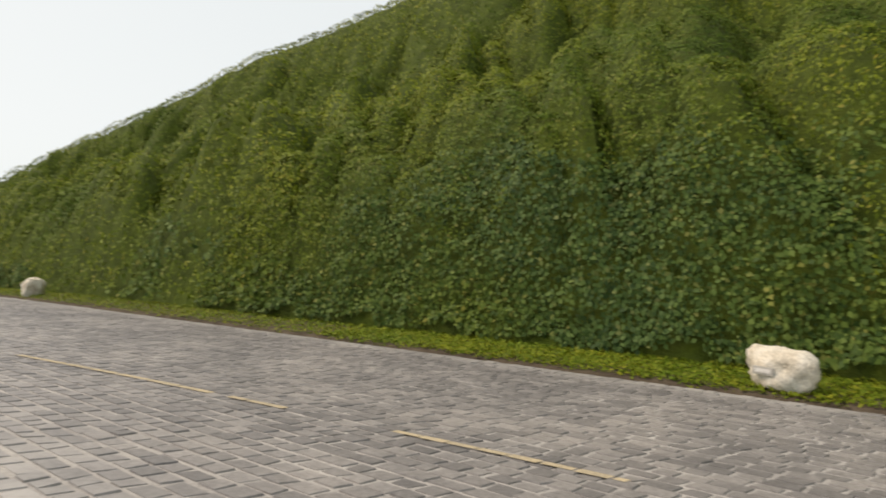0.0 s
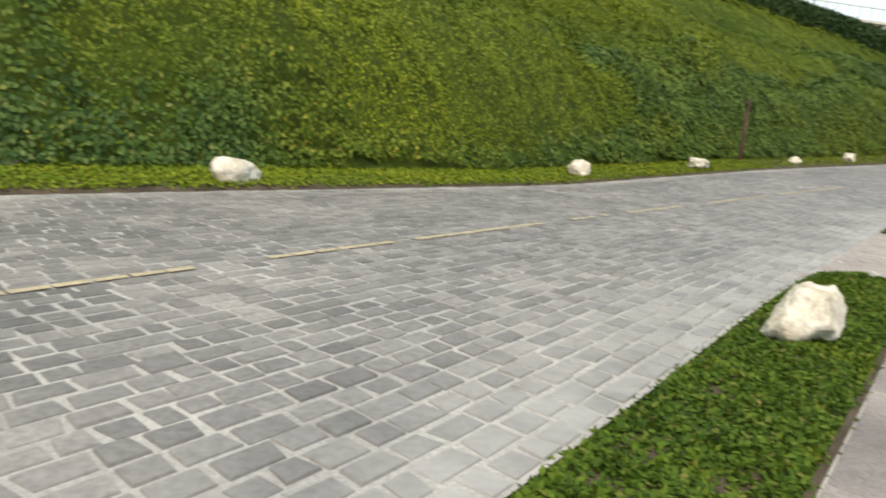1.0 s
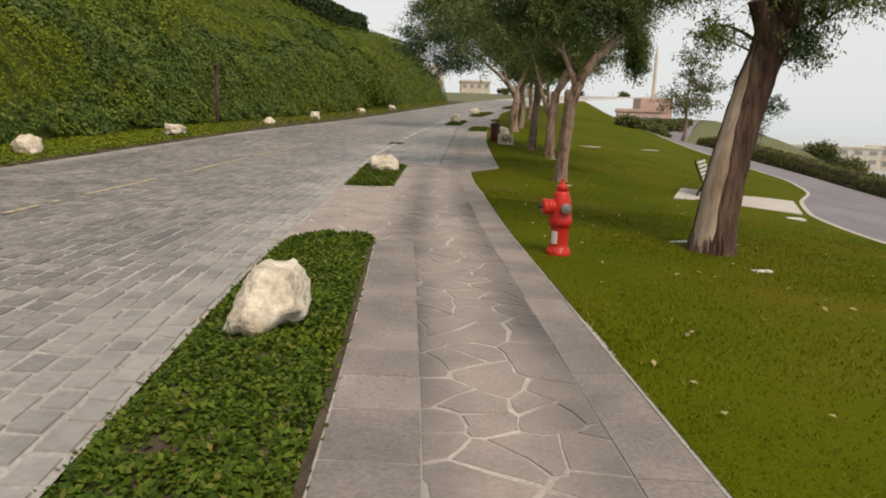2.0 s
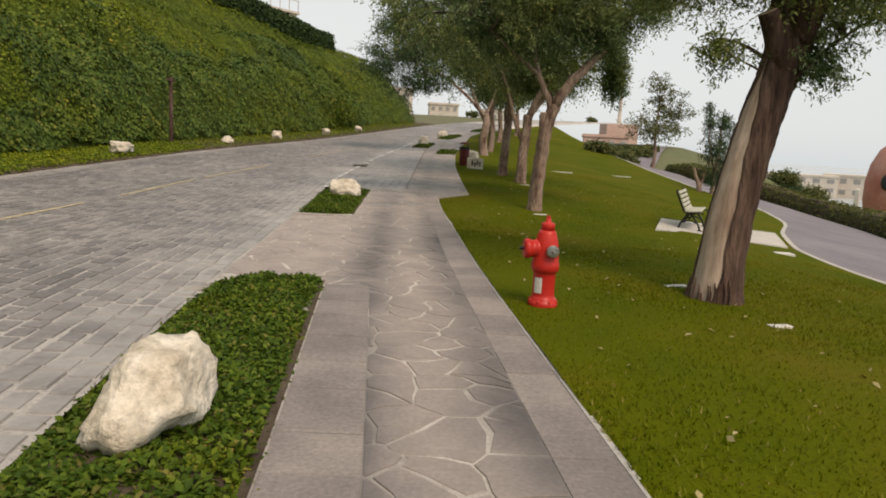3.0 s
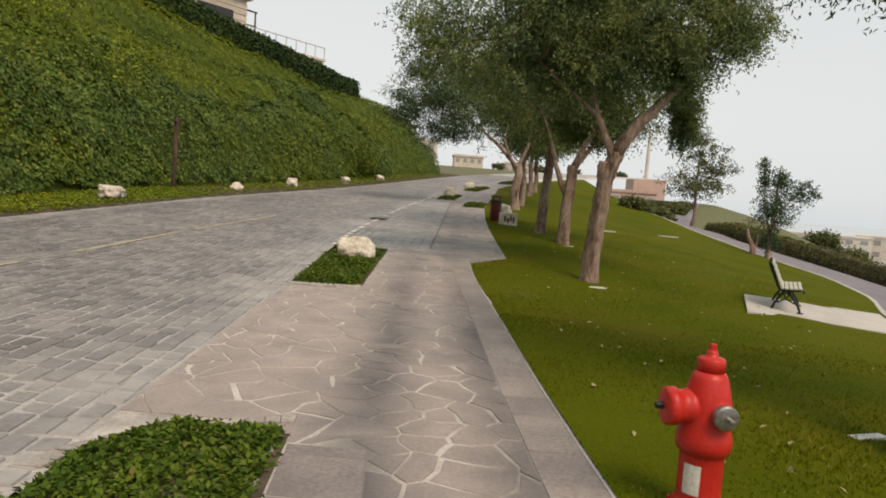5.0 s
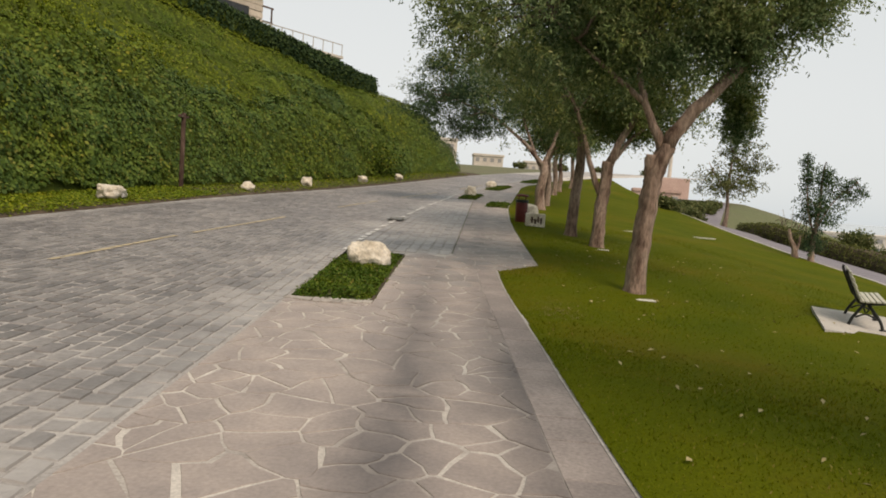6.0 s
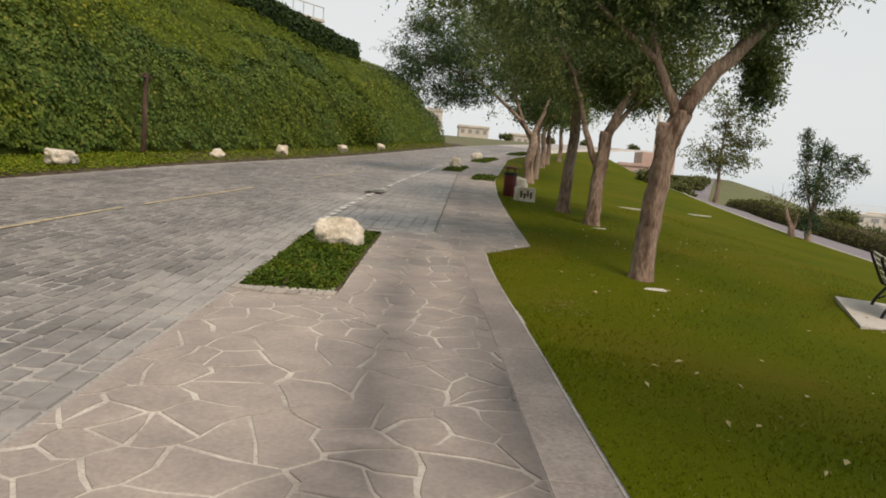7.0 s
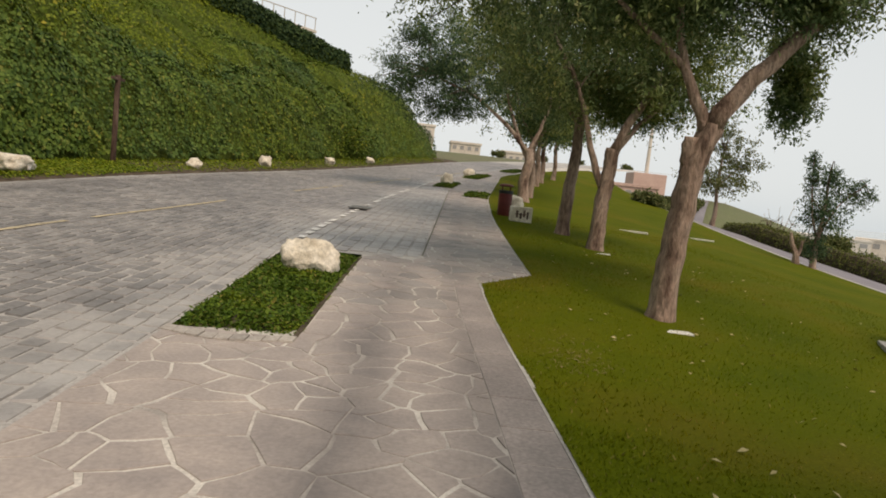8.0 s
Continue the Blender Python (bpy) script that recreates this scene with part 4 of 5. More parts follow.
f = rng.random(n) ** 1.4
x = walk_r(y) + .02 + f * 7.0
ok = x < path_l(y) - .15
x, y = x[ok], y[ok]
P = np.column_stack([x, y, land_z(x, y) + .005])
h = rng.uniform(.014, .032, len(P)) * (.7 + .6 * vnoise(x * .7, y * .7, 2))
a = rng.uniform(0, 2 * math.pi, len(P))
W = np.column_stack([np.cos(a), np.sin(a), 0 * a]) * .006
lean = np.column_stack([rng.normal(0, .5, len(P)), rng.normal(0, .5, len(P)), np.ones(len(P))])
tip = P + lean * h[:, None]
stuff("lawn_blades", np.stack([P - W, P + W, tip + W * .3, tip - W * .3], 1), L_GRASS, "short mown grass blades of the lawn", "grass")
n = 260
y = rng.uniform(4, 24, n)
x = walk_r(y) + .2 + rng.random(n) * 5
P = np.column_stack([x, y, land_z(x, y) + .045])
M_LITTER = surface("fallen_dry_leaf", [(0.3, (0.30, 0.24, 0.10)), (0.7, (0.45, 0.38, 0.2))], 8, 50, 0.8, 0.1, 0.002)
stuff("fallen_leaves", leaf_quads(P, np.tile([0, 0, 1.0], (n, 1)), .06, rng, .5, .3), M_LITTER, "small dry leaves scattered on the lawn", "fallen leaves")

RH = [(float(path_r(y)) + .9, y) for y in (-10, 0, 8, 16, 24, 30, 36, 42, 46, 50, 56)]
hedge("hedge", RH, 1.5, .95, lambda x, y: land_z(x, y), 30000, .11, L_CLIP, "low clipped olive-green hedge beside the footpath", M_SOIL)

# white irrigation covers and thin slabs in the grass
for (x, y), (w, d), rz, lab in (((5.06, 30.4), (.12, 1.5), 70, "thin pale concrete strip sunk in the lawn"), ((8.5, 34.3), (.12, 1.5), 65, "thin pale concrete strip sunk in the lawn"),
                               ((2.62, 17.55), (.3, .16), 5, "small white cover plate by the trunk"), ((7.3, 16.6), (.7, .3), -5, "pale rectangular cover in the lawn"), ((3.2, 10.7), (.3, .09), 20, "small white cover plate by the trunk"),
                               ((3.62, 9.1), (.22, .09), 10, "small white cover plate by the trunk"), ((3.05, 23.6), (.3, .12), 5, "small white cover plate by the trunk"),
                               ((-11.0, .35), (.7, .25), 90, "thin white slab lying on the verge")):
    z = float(land_z(x, y)) + (.008 if x > 0 else .17)
    ob = thing("ground_plate", (x, y, z), lab, "cover plate", "ground plates", "", rz)
    part("cover", box_geom(-w / 2, w / 2, -d / 2, d / 2, -.03, .016, .005), M_PLATE, ob)
ob = thing("tree_stump", (-10.7, -.65, vz(0, -.65)), "short brown cut stump on the green verge", "stump")
part("wood", tube([(0, 0, -.05), (0, 0, .1), (.01, 0, .3)], [.15, .12, .11], 12, .05, 3), M_BARKD, ob)


# dry patch in the lawn by the notch
M_STRAW = surface("dry_straw", [(0.3, (0.17, 0.13, 0.045)), (0.7, (0.27, 0.21, 0.09))], 8, 50, 0.9, 0.1, 0.002)
n = 700
a, q = rng.uniform(0, 2 * math.pi, n), rng.random(n) ** .6
x, y = 1.12 + .3 * q * np.cos(a) + .1 * rng.normal(0, 1, n), 15.9 + .75 * q * np.sin(a)
ok = x > walk_r(y) + .06
P = np.column_stack([x, y, land_z(x, y) + .02])[ok]
stuff("dry_grass_patch", leaf_quads(P - (0, 0, .012), np.tile([0, 0, 1.0], (len(P), 1)), .045, rng, .16, .4), M_STRAW, "straw-coloured dry patch in the lawn edge", "dry grass")


# ---- fire hydrant ----
def fire_hydrant(at, rz):
    ob = thing("fire_hydrant", at, "red-painted cast-iron fire hydrant on the lawn edge", "fire hydrant", "", "", rz)
    body = [(.135, -.06), (.135, .03), (.13, .05), (.118, .058), (.118, .075), (.105, .085), (.1, .11), (.1, .30), (.105, .315), (.12, .325), (.125, .36), (.125, .39),
            (.118, .41), (.115, .46), (.11, .53), (.098, .60), (.082, .66), (.07, .685), (.06, .69)]
    part("barrel", lathe(body, 32), M_RED, ob, smooth=True)
    part("bonnet", lathe([(.062, .69), (.062, .745), (.056, .753), (.03, .757), (.026, .775), (.02, .79)], 24), M_RED, ob, smooth=True)
    part("operating_nut", lathe([(.021, .785), (.018, .815), (.012, .818)], 5), M_RED, ob)
    big = Matrix.Translation((0, 0, .52)) @ Matrix.Rotation(radians(-90), 4, 'Y')
    nz = part("pumper_nozzle", lathe([(.085, .06), (.085, .10), (.078, .11), (.078, .15), (.088, .155), (.088, .195), (.07, .205), (.03, .21)], 24, big), M_RED, ob, smooth=True)
    part("cap_nut", lathe([(.02, .205), (.016, .245), (.008, .247)], 5, big), M_BLACK, nz, "dark worn nut")
    for s, nm in ((1, "hose_outlet"), (-1, "hose_outlet")):
        side = Matrix.Translation((.02, 0, .515)) @ Matrix.Rotation(radians(90 * s), 4, 'X')
        oo = part(nm, lathe([(.065, .06), (.065, .10), (.052, .105), (.052, .15), (.045, .16)], 20, side), M_RED, ob, smooth=True)
        part("coupling", lathe([(.055, .118), (.057, .125), (.057, .152), (.05, .16), (.03, .162)], 20, side), M_STEEL, oo, "bare steel coupling")
        part("lug", lathe([(.014, .155), (.012, .205), (.006, .207)], 8, side), M_STEEL, oo)
    for k in range(8):
        a = 2 * math.pi * k / 8 + .2
        m = Matrix.Translation((.127 * math.cos(a), .127 * math.sin(a), .04))
        part("bolt", lathe([(.011, 0), (.011, .022), (.008, .026)], 6, m), M_RED, ob)
    V, Fc = [], []
    for i in range(6):
        a = radians(200 + i * 9)
        for z in (.13, .27):
            V.append((.1025 * math.cos(a), .1025 * math.sin(a), z))
    part("sticker", (V, [(2 * i, 2 * i + 2, 2 * i + 3, 2 * i + 1) for i in range(5)]), M_PLATE, ob, "scuffed white sticker")
    return ob


fire_hydrant((1.385, 9.0, float(land_z(1.37, 8.97)) + .005), 6)


# ---- bench ----
def bench(at, rz):
    ob = thing("park_bench", at, "cast-iron park bench with cream slats on a concrete pad", "bench", "", "", rz)
    for y in (-.62, .62):
        leg = part("end_frame", merge([
            tube(smooth_path([(-.22, y, 0), (-.17, y, .14), (-.1, y, .26), (-.02, y, .38)], 10), [.022] * 10, 8),
            tube(smooth_path([(.24, y, 0), (.2, y, .12), (.12, y, .24), (.02, y, .36)], 10), [.022] * 10, 8),
            tube(smooth_path([(-.3, y, .86), (-.3, y, .8), (-.22, y, .62), (-.14, y, .44), (-.08, y, .38), (.1, y, .385), (.25, y, .40), (.27, y, .36)], 18), [.02] * 18, 8),
            tube(smooth_path([(-.13, y, .16), (0, y, .22), (.15, y, .16)], 8), [.014] * 8, 6),
            tube(smooth_path([(-.05, y, .36), (0, y, .24), (.06, y, .36)], 8), [.012] * 8, 6)]), M_BLACK, ob, "black scrolled iron end", True)
        part("foot", box_geom(-.27, -.17, y - .03, y + .03, 0, .02, .005), M_BLACK, leg)
        part("foot", box_geom(.19, .29, y - .03, y + .03, 0, .02, .005), M_BLACK, leg)
    seat = [(-.07, .405), (0, .402), (.07, .405), (.14, .411), (.21, .418)]
    for x, z in seat:
        part("slat", box_geom(x - .029, x + .029, -.75, .75, z, z + .026, .006), M_SLAT, ob)
    for x, z in ((-.125, .46), (-.165, .545), (-.2, .63), (-.24, .72), (-.28, .81)):
        bm = box_geom(-.013, .013, -.75, .75, -.034, .034, .006)
        bmesh.ops.transform(bm, matrix=Matrix.Translation((x + .03, 0, z)) @ Matrix.Rotation(radians(-24), 4, 'Y'), verts=bm.verts)
        part("slat", bm, M_SLAT, ob)
    return ob


bv = [(4.95, 16.95), (8.45, 18.3), (9.15, 20.35), (5.75, 19.05)]
bm = bmesh.new()
top = [bm.verts.new((x, y, float(land_z(x, y)) + .05)) for x, y in bv]
low = [bm.verts.new((x, y, float(land_z(x, y)) - .12)) for x, y in bv]
bm.faces.new(top)
for k in range(4):
    bm.faces.new((low[k], low[(k + 1) % 4], top[(k + 1) % 4], top[k]))
tagged(part("bench_pad", bm, M_KERB), "pale concrete pad under the bench", "concrete pad", "", "structure")
bench((6.2, 18.35, float(land_z(6.2, 18.35)) + .05), -25)

# ---- litter bin and painted block ----
ob = thing("litter_bin", (1.42, 28.75, float(land_z(1.42, 28.75)) - .02), "dark maroon cylindrical litter bin at the lawn edge", "litter bin")
part("body", lathe([(.17, 0), (.18, .02), (.185, .60), (.18, .62)], 24), M_BIN, ob, smooth=True)
part("collar", lathe([(.19, .62), (.195, .63), (.195, .70), (.17, .71)], 24), M_BLACK, ob)
for k in range(4):
    a = math.pi / 4 + k * math.pi / 2
    part("post", tube([(.15 * math.cos(a), .15 * math.sin(a), .69), (.15 * math.cos(a), .15 * math.sin(a), .82)], [.012, .012], 6), M_BIN, ob)
part("lid", lathe([(.2, .81), (.2, .835), (.15, .87), (.05, .885)], 24), M_BIN, ob, smooth=True)
ob = thing("stone_block", (1.78, 27.75, float(land_z(1.78, 27.75)) - .02), "cream stone block with a dark carved pattern", "stone block", "", "", 8)
part("block", box_geom(-.27, .27, -.15, .15, 0, .40, .025), M_ROCK, ob)
for x0, x1, z0, z1 in ((-.16, -.1, .12, .30), (-.06, 0, .1, .24), (.03, .08, .14, .32), (.12, .17, .1, .28), (-.18, .18, .2, .22)):
    part("carved_bar", box_geom(x0, x1, -.158, -.145, z0, z1, .004), M_BARKD, ob, "dark weathered bar")

# ---- drain grate in the road ----
gy0 = 26.8
ob = thing("drain_grate", (-2.15, gy0, float(road_z(gy0)) + .012), "dark iron drain grate set in the sett road", "drain grate", "", "", -3)
part("rim", merge([mesh_box(-.22, .22, -.7, -.64, 0, .02), mesh_box(-.22, .22, .64, .7, 0, .02), mesh_box(-.22, -.17, -.64, .64, 0, .02), mesh_box(.17, .22, -.64, .64, 0, .02)]), M_STEEL, ob)
# no hollow: a flat black plate gives the shade between the bars
part("pit", mesh_box(-.17, .17, -.64, .64, -.004, .004), M_BLACK, ob)
for k in range(12):
    part("bar", mesh_box(-.17, .17, -.6 + k * .105, -.56 + k * .105, .004, .017), M_STEEL, ob)

# ---- pole on the hillside ----
px, py = -9.95, 30.0
px = float(left_x(py)) - 1.6
ob = thing("rusty_pole", (px, py, float(road_z(py)) + .1), "dark rusty steel pole standing against the creeper", "pole")
part("shaft", lathe([(.075, -.2), (.075, 2.55), (.06, 2.57)], 12), M_BARKD, ob)
part("base_plate", box_geom(-.15, .15, -.15, .15, .0, .03, .006), M_BARKD, ob)
part("crossarm", box_geom(-.05, .05, -.32, .32, 2.42, 2.5, .01), M_BARKD, ob)


# ---- trees ----
def tree(name, at, label, limbs, crowns, seed, mat=L_TREE, bark=M_BARK, leaf=.115, per=50, hang=.6, group="trees beside the walkway", twigs=40, category="tree", aspect=.38, own_trunk=False):
    """limbs: (points, radius at the foot, radius at the tip), the first one the trunk. crowns: (centre, radii, clumps)."""
    r = np.random.default_rng(seed)
    ob = thing(name, at, label, category, group)
    tips = []
    for k, (pts, r0, r1) in enumerate(limbs):
        n = 22 if k == 0 else 12
        P = smooth_path(pts, n)
        P[1:-1] += r.normal(0, r0 * (.05 if k == 0 else .12), (n - 2, 3))
        rad = np.linspace(r0, r1, n)
        if k == 0:
            rad[:4] *= [1.55, 1.22, 1.08, 1.02]
        if k or not own_trunk:
            part("trunk" if k == 0 else "limb", tube(P, rad, 14 if k == 0 else 9, .06, seed + k), bark, ob, smooth=True)
        tips += [P[-1], P[len(P) * 2 // 3]]
    tips = np.array(tips)
    C0, Rr = [], []
    for c, rad, n in crowns:
        d = r.normal(0, 1, (n, 3))
        d /= np.linalg.norm(d, axis=1)[:, None]
        q = d * (r.random((n, 1)) ** .42) * np.array(rad)
        q *= 1 + .18 * r.normal(0, 1, (n, 1))
        C0.append(np.array(c) + q)
        Rr.append(np.full(n, min(1, .12 + rad[0] * .95)))
    C0, Rr = np.concatenate(C0), np.concatenate(Rr)
    keep = vnoise(C0[:, 0] * 1.7 + C0[:, 2] * 1.1, C0[:, 1] * 1.7 - C0[:, 2] * .9, seed) > .38
    C0, Rr = C0[keep], Rr[keep]
    tw = []
    for c in C0[r.permutation(len(C0))[:twigs]]:
        a = tips[np.linalg.norm(tips - c, axis=1).argmin()]
        m = (a + c) / 2 + r.normal(0, .15, 3) + (0, 0, .15)
        tw.append(tube(smooth_path([a, m, c], 6), np.linspace(.028, .006, 6), 5))
    if tw:
        tagged(part("twig_mass", merge(tw), M_TWIG, ob), kind="stuff")
    ns = 6
    S0 = np.repeat(C0, ns, 0)
    m = len(S0)
    ang = r.uniform(0, 2 * math.pi, m)
    ln = r.uniform(.3, .75, m) * (.6 + .5 * hang) * np.repeat(Rr, ns)
    out = np.column_stack([np.cos(ang) * ln * .75, np.sin(ang) * ln * .75, r.normal(.1, .25, m) * ln])
    k = max(4, per // ns)
    t = np.tile(np.linspace(.05, 1, k), m) * np.repeat(r.uniform(.8, 1.1, m), k)
    sag = np.repeat(hang * r.uniform(.3, 1.1, m) * ln, k)
    cc = np.repeat(S0 + r.normal(0, .1, (m, 3)), k, 0) + np.repeat(out, k, 0) * t[:, None]
    cc[:, 2] -= sag * t ** 2
    o = r.normal(0, .022 + leaf * .18, (len(cc), 3))
    N = r.normal(0, 1, (len(cc), 3)) + (0, 0, .6)
    lv = new("crown", quads_mesh("crown", leaf_quads(cc + o, N, leaf, r, aspect, .4, 1.2), mat))
    lv.parent = ob
    return ob


def gz(x, y):
    return float(land_z(x, y)) - .03


# leaning tree with stripped bark
bt = tree("leaning_tree", (3.42, 10.15, gz(3.42, 10.15)), "leaning dark-barked tree with a strip of bare pale wood",
          [([(0, 0, -.1), (.08, .02, .9), (.28, .05, 1.9), (.5, .05, 2.75), (.62, .05, 3.4)], .235, .21), ([(.5, .05, 2.7), (.3, .1, 3.4), (-.3, .2, 4.0), (-1.0, .3, 4.6)], .13, .04),
           ([(.62, .05, 3.3), (.9, .1, 4.1), (1.3, .4, 5.2)], .17, .05), ([(.6, .0, 3.0), (1.0, -.1, 3.5), (1.8, -.2, 4.1), (2.6, -.1, 4.3)], .09, .02), ([(.45, 0, 2.3), (.62, -.1, 2.45), (.9, -.05, 2.75), (1.6, 0, 3.2)], .03, .010)],
          [((-.8, .3, 3.62), (.75, .9, .34), 230), ((-.1, .1, 3.55), (.8, .8, .36), 150), ((.95, .0, 3.35), (.7, .8, .42), 150), ((1.7, .1, 3.6), (.9, 1.0, .6), 110), ((-.5, .3, 4.4), (1.6, 1.7, .8), 190), ((1.5, .3, 4.5), (1.6, 1.6, .9), 150),
           ((.5, .2, 5.4), (1.9, 1.9, .8), 110), ((-.22, -.1, 2.66), (.14, .2, .16), 18), ((.8, .0, 2.6), (.25, .35, .3), 36)], 41, L_TREE, M_BARKD, .055, 90, .6, aspect=.32, own_trunk=True)


def furrowed_trunk():
    """Bark and bare wood of the leaning trunk: one outline, the wood lies a little under the bark's lips."""
    r = np.random.default_rng(9)
    nb, nw, rows = 64, 12, 70
    P = smooth_path([(0, 0, -.1), (.08, .02, .9), (.28, .05, 1.9), (.5, .05, 2.75), (.62, .05, 3.4)], rows)
    u = np.arange(nb + 1) / nb
    ridge = np.sin(u * 6.28 * 9) * .5 + np.sin(u * 6.28 * 14 + 1.3) * .4 + np.convolve(r.normal(0, .6, nb + 3), np.ones(3) / 3, "valid")
    VB, VW, FB, FW = [], [], [], []
    for k, p in enumerate(P):
        z = p[2]
        rad = .215 + .02 * math.cos(z * 1.3) + .075 * math.exp(-max(z, 0) / .16) + .05 * max(0, z - 2.4)
        mid = math.radians(213 - 9 * z / 2 + 4 * math.sin(z * 2.3))
        half = math.radians(max(.6, float(np.interp(z, [-.1, .08, .3, 1.0, 1.7, 2.15, 2.45], [16, 26, 37, 40, 33, 20, 0])) + 2.4 * math.sin(z * 7) + 1.2 * math.sin(z * 19)))
        for i in range(nb + 1):
            a = mid + half + (2 * math.pi - 2 * half) * u[i]
            lip = math.exp(-min(i, nb - i) / 3.0)
            q = rad * (1 + .05 * lip) + .017 * (1 - .6 * lip) * ridge[(i + int(round(2 * math.sin(z * 1.7)))) % (nb + 1)] + .006 * math.sin(z * 17 + i) * (1 - lip) + r.normal(0, .003)
            if i in (0, nb):
                q = rad * .975
            VB.append((p[0] + q * math.cos(a), p[1] + q * math.sin(a), z))
        for i in range(nw + 1):
            a = mid + half * (2 * i / nw - 1) * 1.04
            q = rad * (.985 + .012 * math.sin(i * 1.3 + z * 3))
            VW.append((p[0] + q * math.cos(a), p[1] + q * math.sin(a), z))
        if k:
            FB += [((k - 1) * (nb + 1) + i, (k - 1) * (nb + 1) + i + 1, k * (nb + 1) + i + 1, k * (nb + 1) + i) for i in range(nb)]
            FW += [((k - 1) * (nw + 1) + i, (k - 1) * (nw + 1) + i + 1, k * (nw + 1) + i + 1, k * (nw + 1) + i) for i in range(nw)]
    FB.append(tuple(range((rows - 1) * (nb + 1), rows * (nb + 1))))
    return (VB, FB), (VW, FW)


bark, wood = furrowed_trunk()
part("trunk", bark, M_BARKD, bt, "", True)
r = np.random.default_rng(19)
for k in range(14):
    a = math.radians(150 + 11 * k + r.normal(0, 4))
    q0 = .29 + .03 * r.random()
    h = r.uniform(.12, .34)
    P = smooth_path([(q0 * math.cos(a), q0 * math.sin(a), -.03), ((q0 - .03) * math.cos(a + .08), (q0 - .03) * math.sin(a + .08), h * .5), ((.262 - .05 * h) * math.cos(a), (.262 - .05 * h) * math.sin(a), h)], 6)
    part("loose_bark", tube(P, np.linspace(.022, .006, 6), 5, .15, k), M_BARKD, bt, "ragged strip of loose bark")
part("bare_wood", wood, M_WOOD, bt, "long strip of bare pale wood", True)
for pts, r0, r1 in (([(.42, -.02, 2.45), (.28, -.1, 2.75), (.16, -.14, 3.0)], .11, .10), ([(.55, -.1, 2.75), (.5, -.2, 3.0), (.48, -.24, 3.2)], .10, .09)):
    q = smooth_path(pts, 8)
    st = part("sawn_stub", tube(q, np.linspace(r0, r1, 8), 14, .05, 7), M_BARKD, bt, "short sawn-off limb", True)
    cut = lathe([(r1 * .9, -.01), (r1 * .86, .006), (.01, .008)], 14, Matrix.Translation(Vector(q[-1])) @ Vector(q[-1] - q[-2]).to_track_quat('Z', 'Y').to_matrix().to_4x4())
    part("cut_face", cut, M_WOOD, st, "pale cut wood")

tree("walkway_tree", (2.6, 18.2, gz(2.6, 18.2)), "spreading tree with pale flaking bark and a sawn stub",
     [([(0, 0, -.1), (.03, 0, .6), (.08, 0, 1.3), (.16, 0, 1.95), (.3, 0, 2.35)], .15, .125), ([(.28, 0, 2.3), (.6, -.05, 2.85), (1.1, -.05, 3.4), (1.7, .1, 4.2), (2.3, .3, 5.0)], .125, .05), ([(1.3, .0, 3.6), (1.7, .8, 4.1), (2.0, 1.7, 4.1)], .05, .02), ([(.25, 0, 2.25), (.1, .05, 2.6), (-.15, .1, 3.2), (-.2, .2, 3.9)], .085, .03),
      ([(.13, 0, 1.5), (.06, 0, 1.9), (.07, -.02, 2.2)], .085, .08), ([(-.1, .1, 3.0), (-.9, 0, 3.6), (-1.6, .1, 4.2)], .05, .015)],
     [((-.2, .3, 4.8), (1.7, 2.0, 1.1), 350), ((-1.3, .3, 5.6), (1.4, 1.4, .8), 180), ((1.25, .1, 4.0), (.6, .7, .5), 110), ((1.95, .2, 4.55), (.8, .9, .5), 120), ((-.6, .4, 3.85), (1.4, 1.5, .6), 170), ((-2.0, .3, 4.4), (1.5, 1.6, 1.1), 250), ((.9, .1, 4.3), (.7, .9, .5), 90), ((2.0, 1.8, 3.75), (.36, .5, .5), 64), ((2.05, 1.85, 3.1), (.24, .3, .5), 40),
      ((.2, .2, 6.0), (2.0, 2.0, 1.0), 230), ((1.7, .4, 5.4), (1.2, 1.4, .8), 210), ((-2.9, .6, 4.7), (.9, 1.0, .8), 70)], 42, hang=.75, leaf=.07, per=110)
tree("walkway_tree", (2.98, 24.1, gz(2.98, 24.1)), "forked tree with rough pale bark beside the walkway",
     [([(0, 0, -.1), (.02, 0, .8), (.08, 0, 1.6), (.1, 0, 2.1)], .16, .13), ([(.1, 0, 2.0), (.5, 0, 2.9), (1.0, -.1, 3.8), (1.4, 0, 4.6)], .1, .04), ([(.08, 0, 1.9), (.55, .1, 2.6), (1.3, .2, 3.3)], .08, .03), ([(.05, 0, 1.2), (-.3, .05, 2.0), (-.6, .1, 3.0), (-1.3, 0, 4.2)], .085, .03)],
     [((.5, .8, 3.25), (1.3, 1.2, .5), 210), ((0, 0, 4.9), (2.4, 2.2, 1.5), 380), ((-.3, 0, 3.6), (2.0, 1.8, .8), 230), ((-1.8, .2, 4.4), (1.5, 1.6, 1.0), 170), ((1.6, .2, 4.0), (1.3, 1.3, 1.0), 150), ((.1, 0, 6.6), (2.1, 2.0, 1.2), 180)], 43, hang=.8, leaf=.085, per=70)
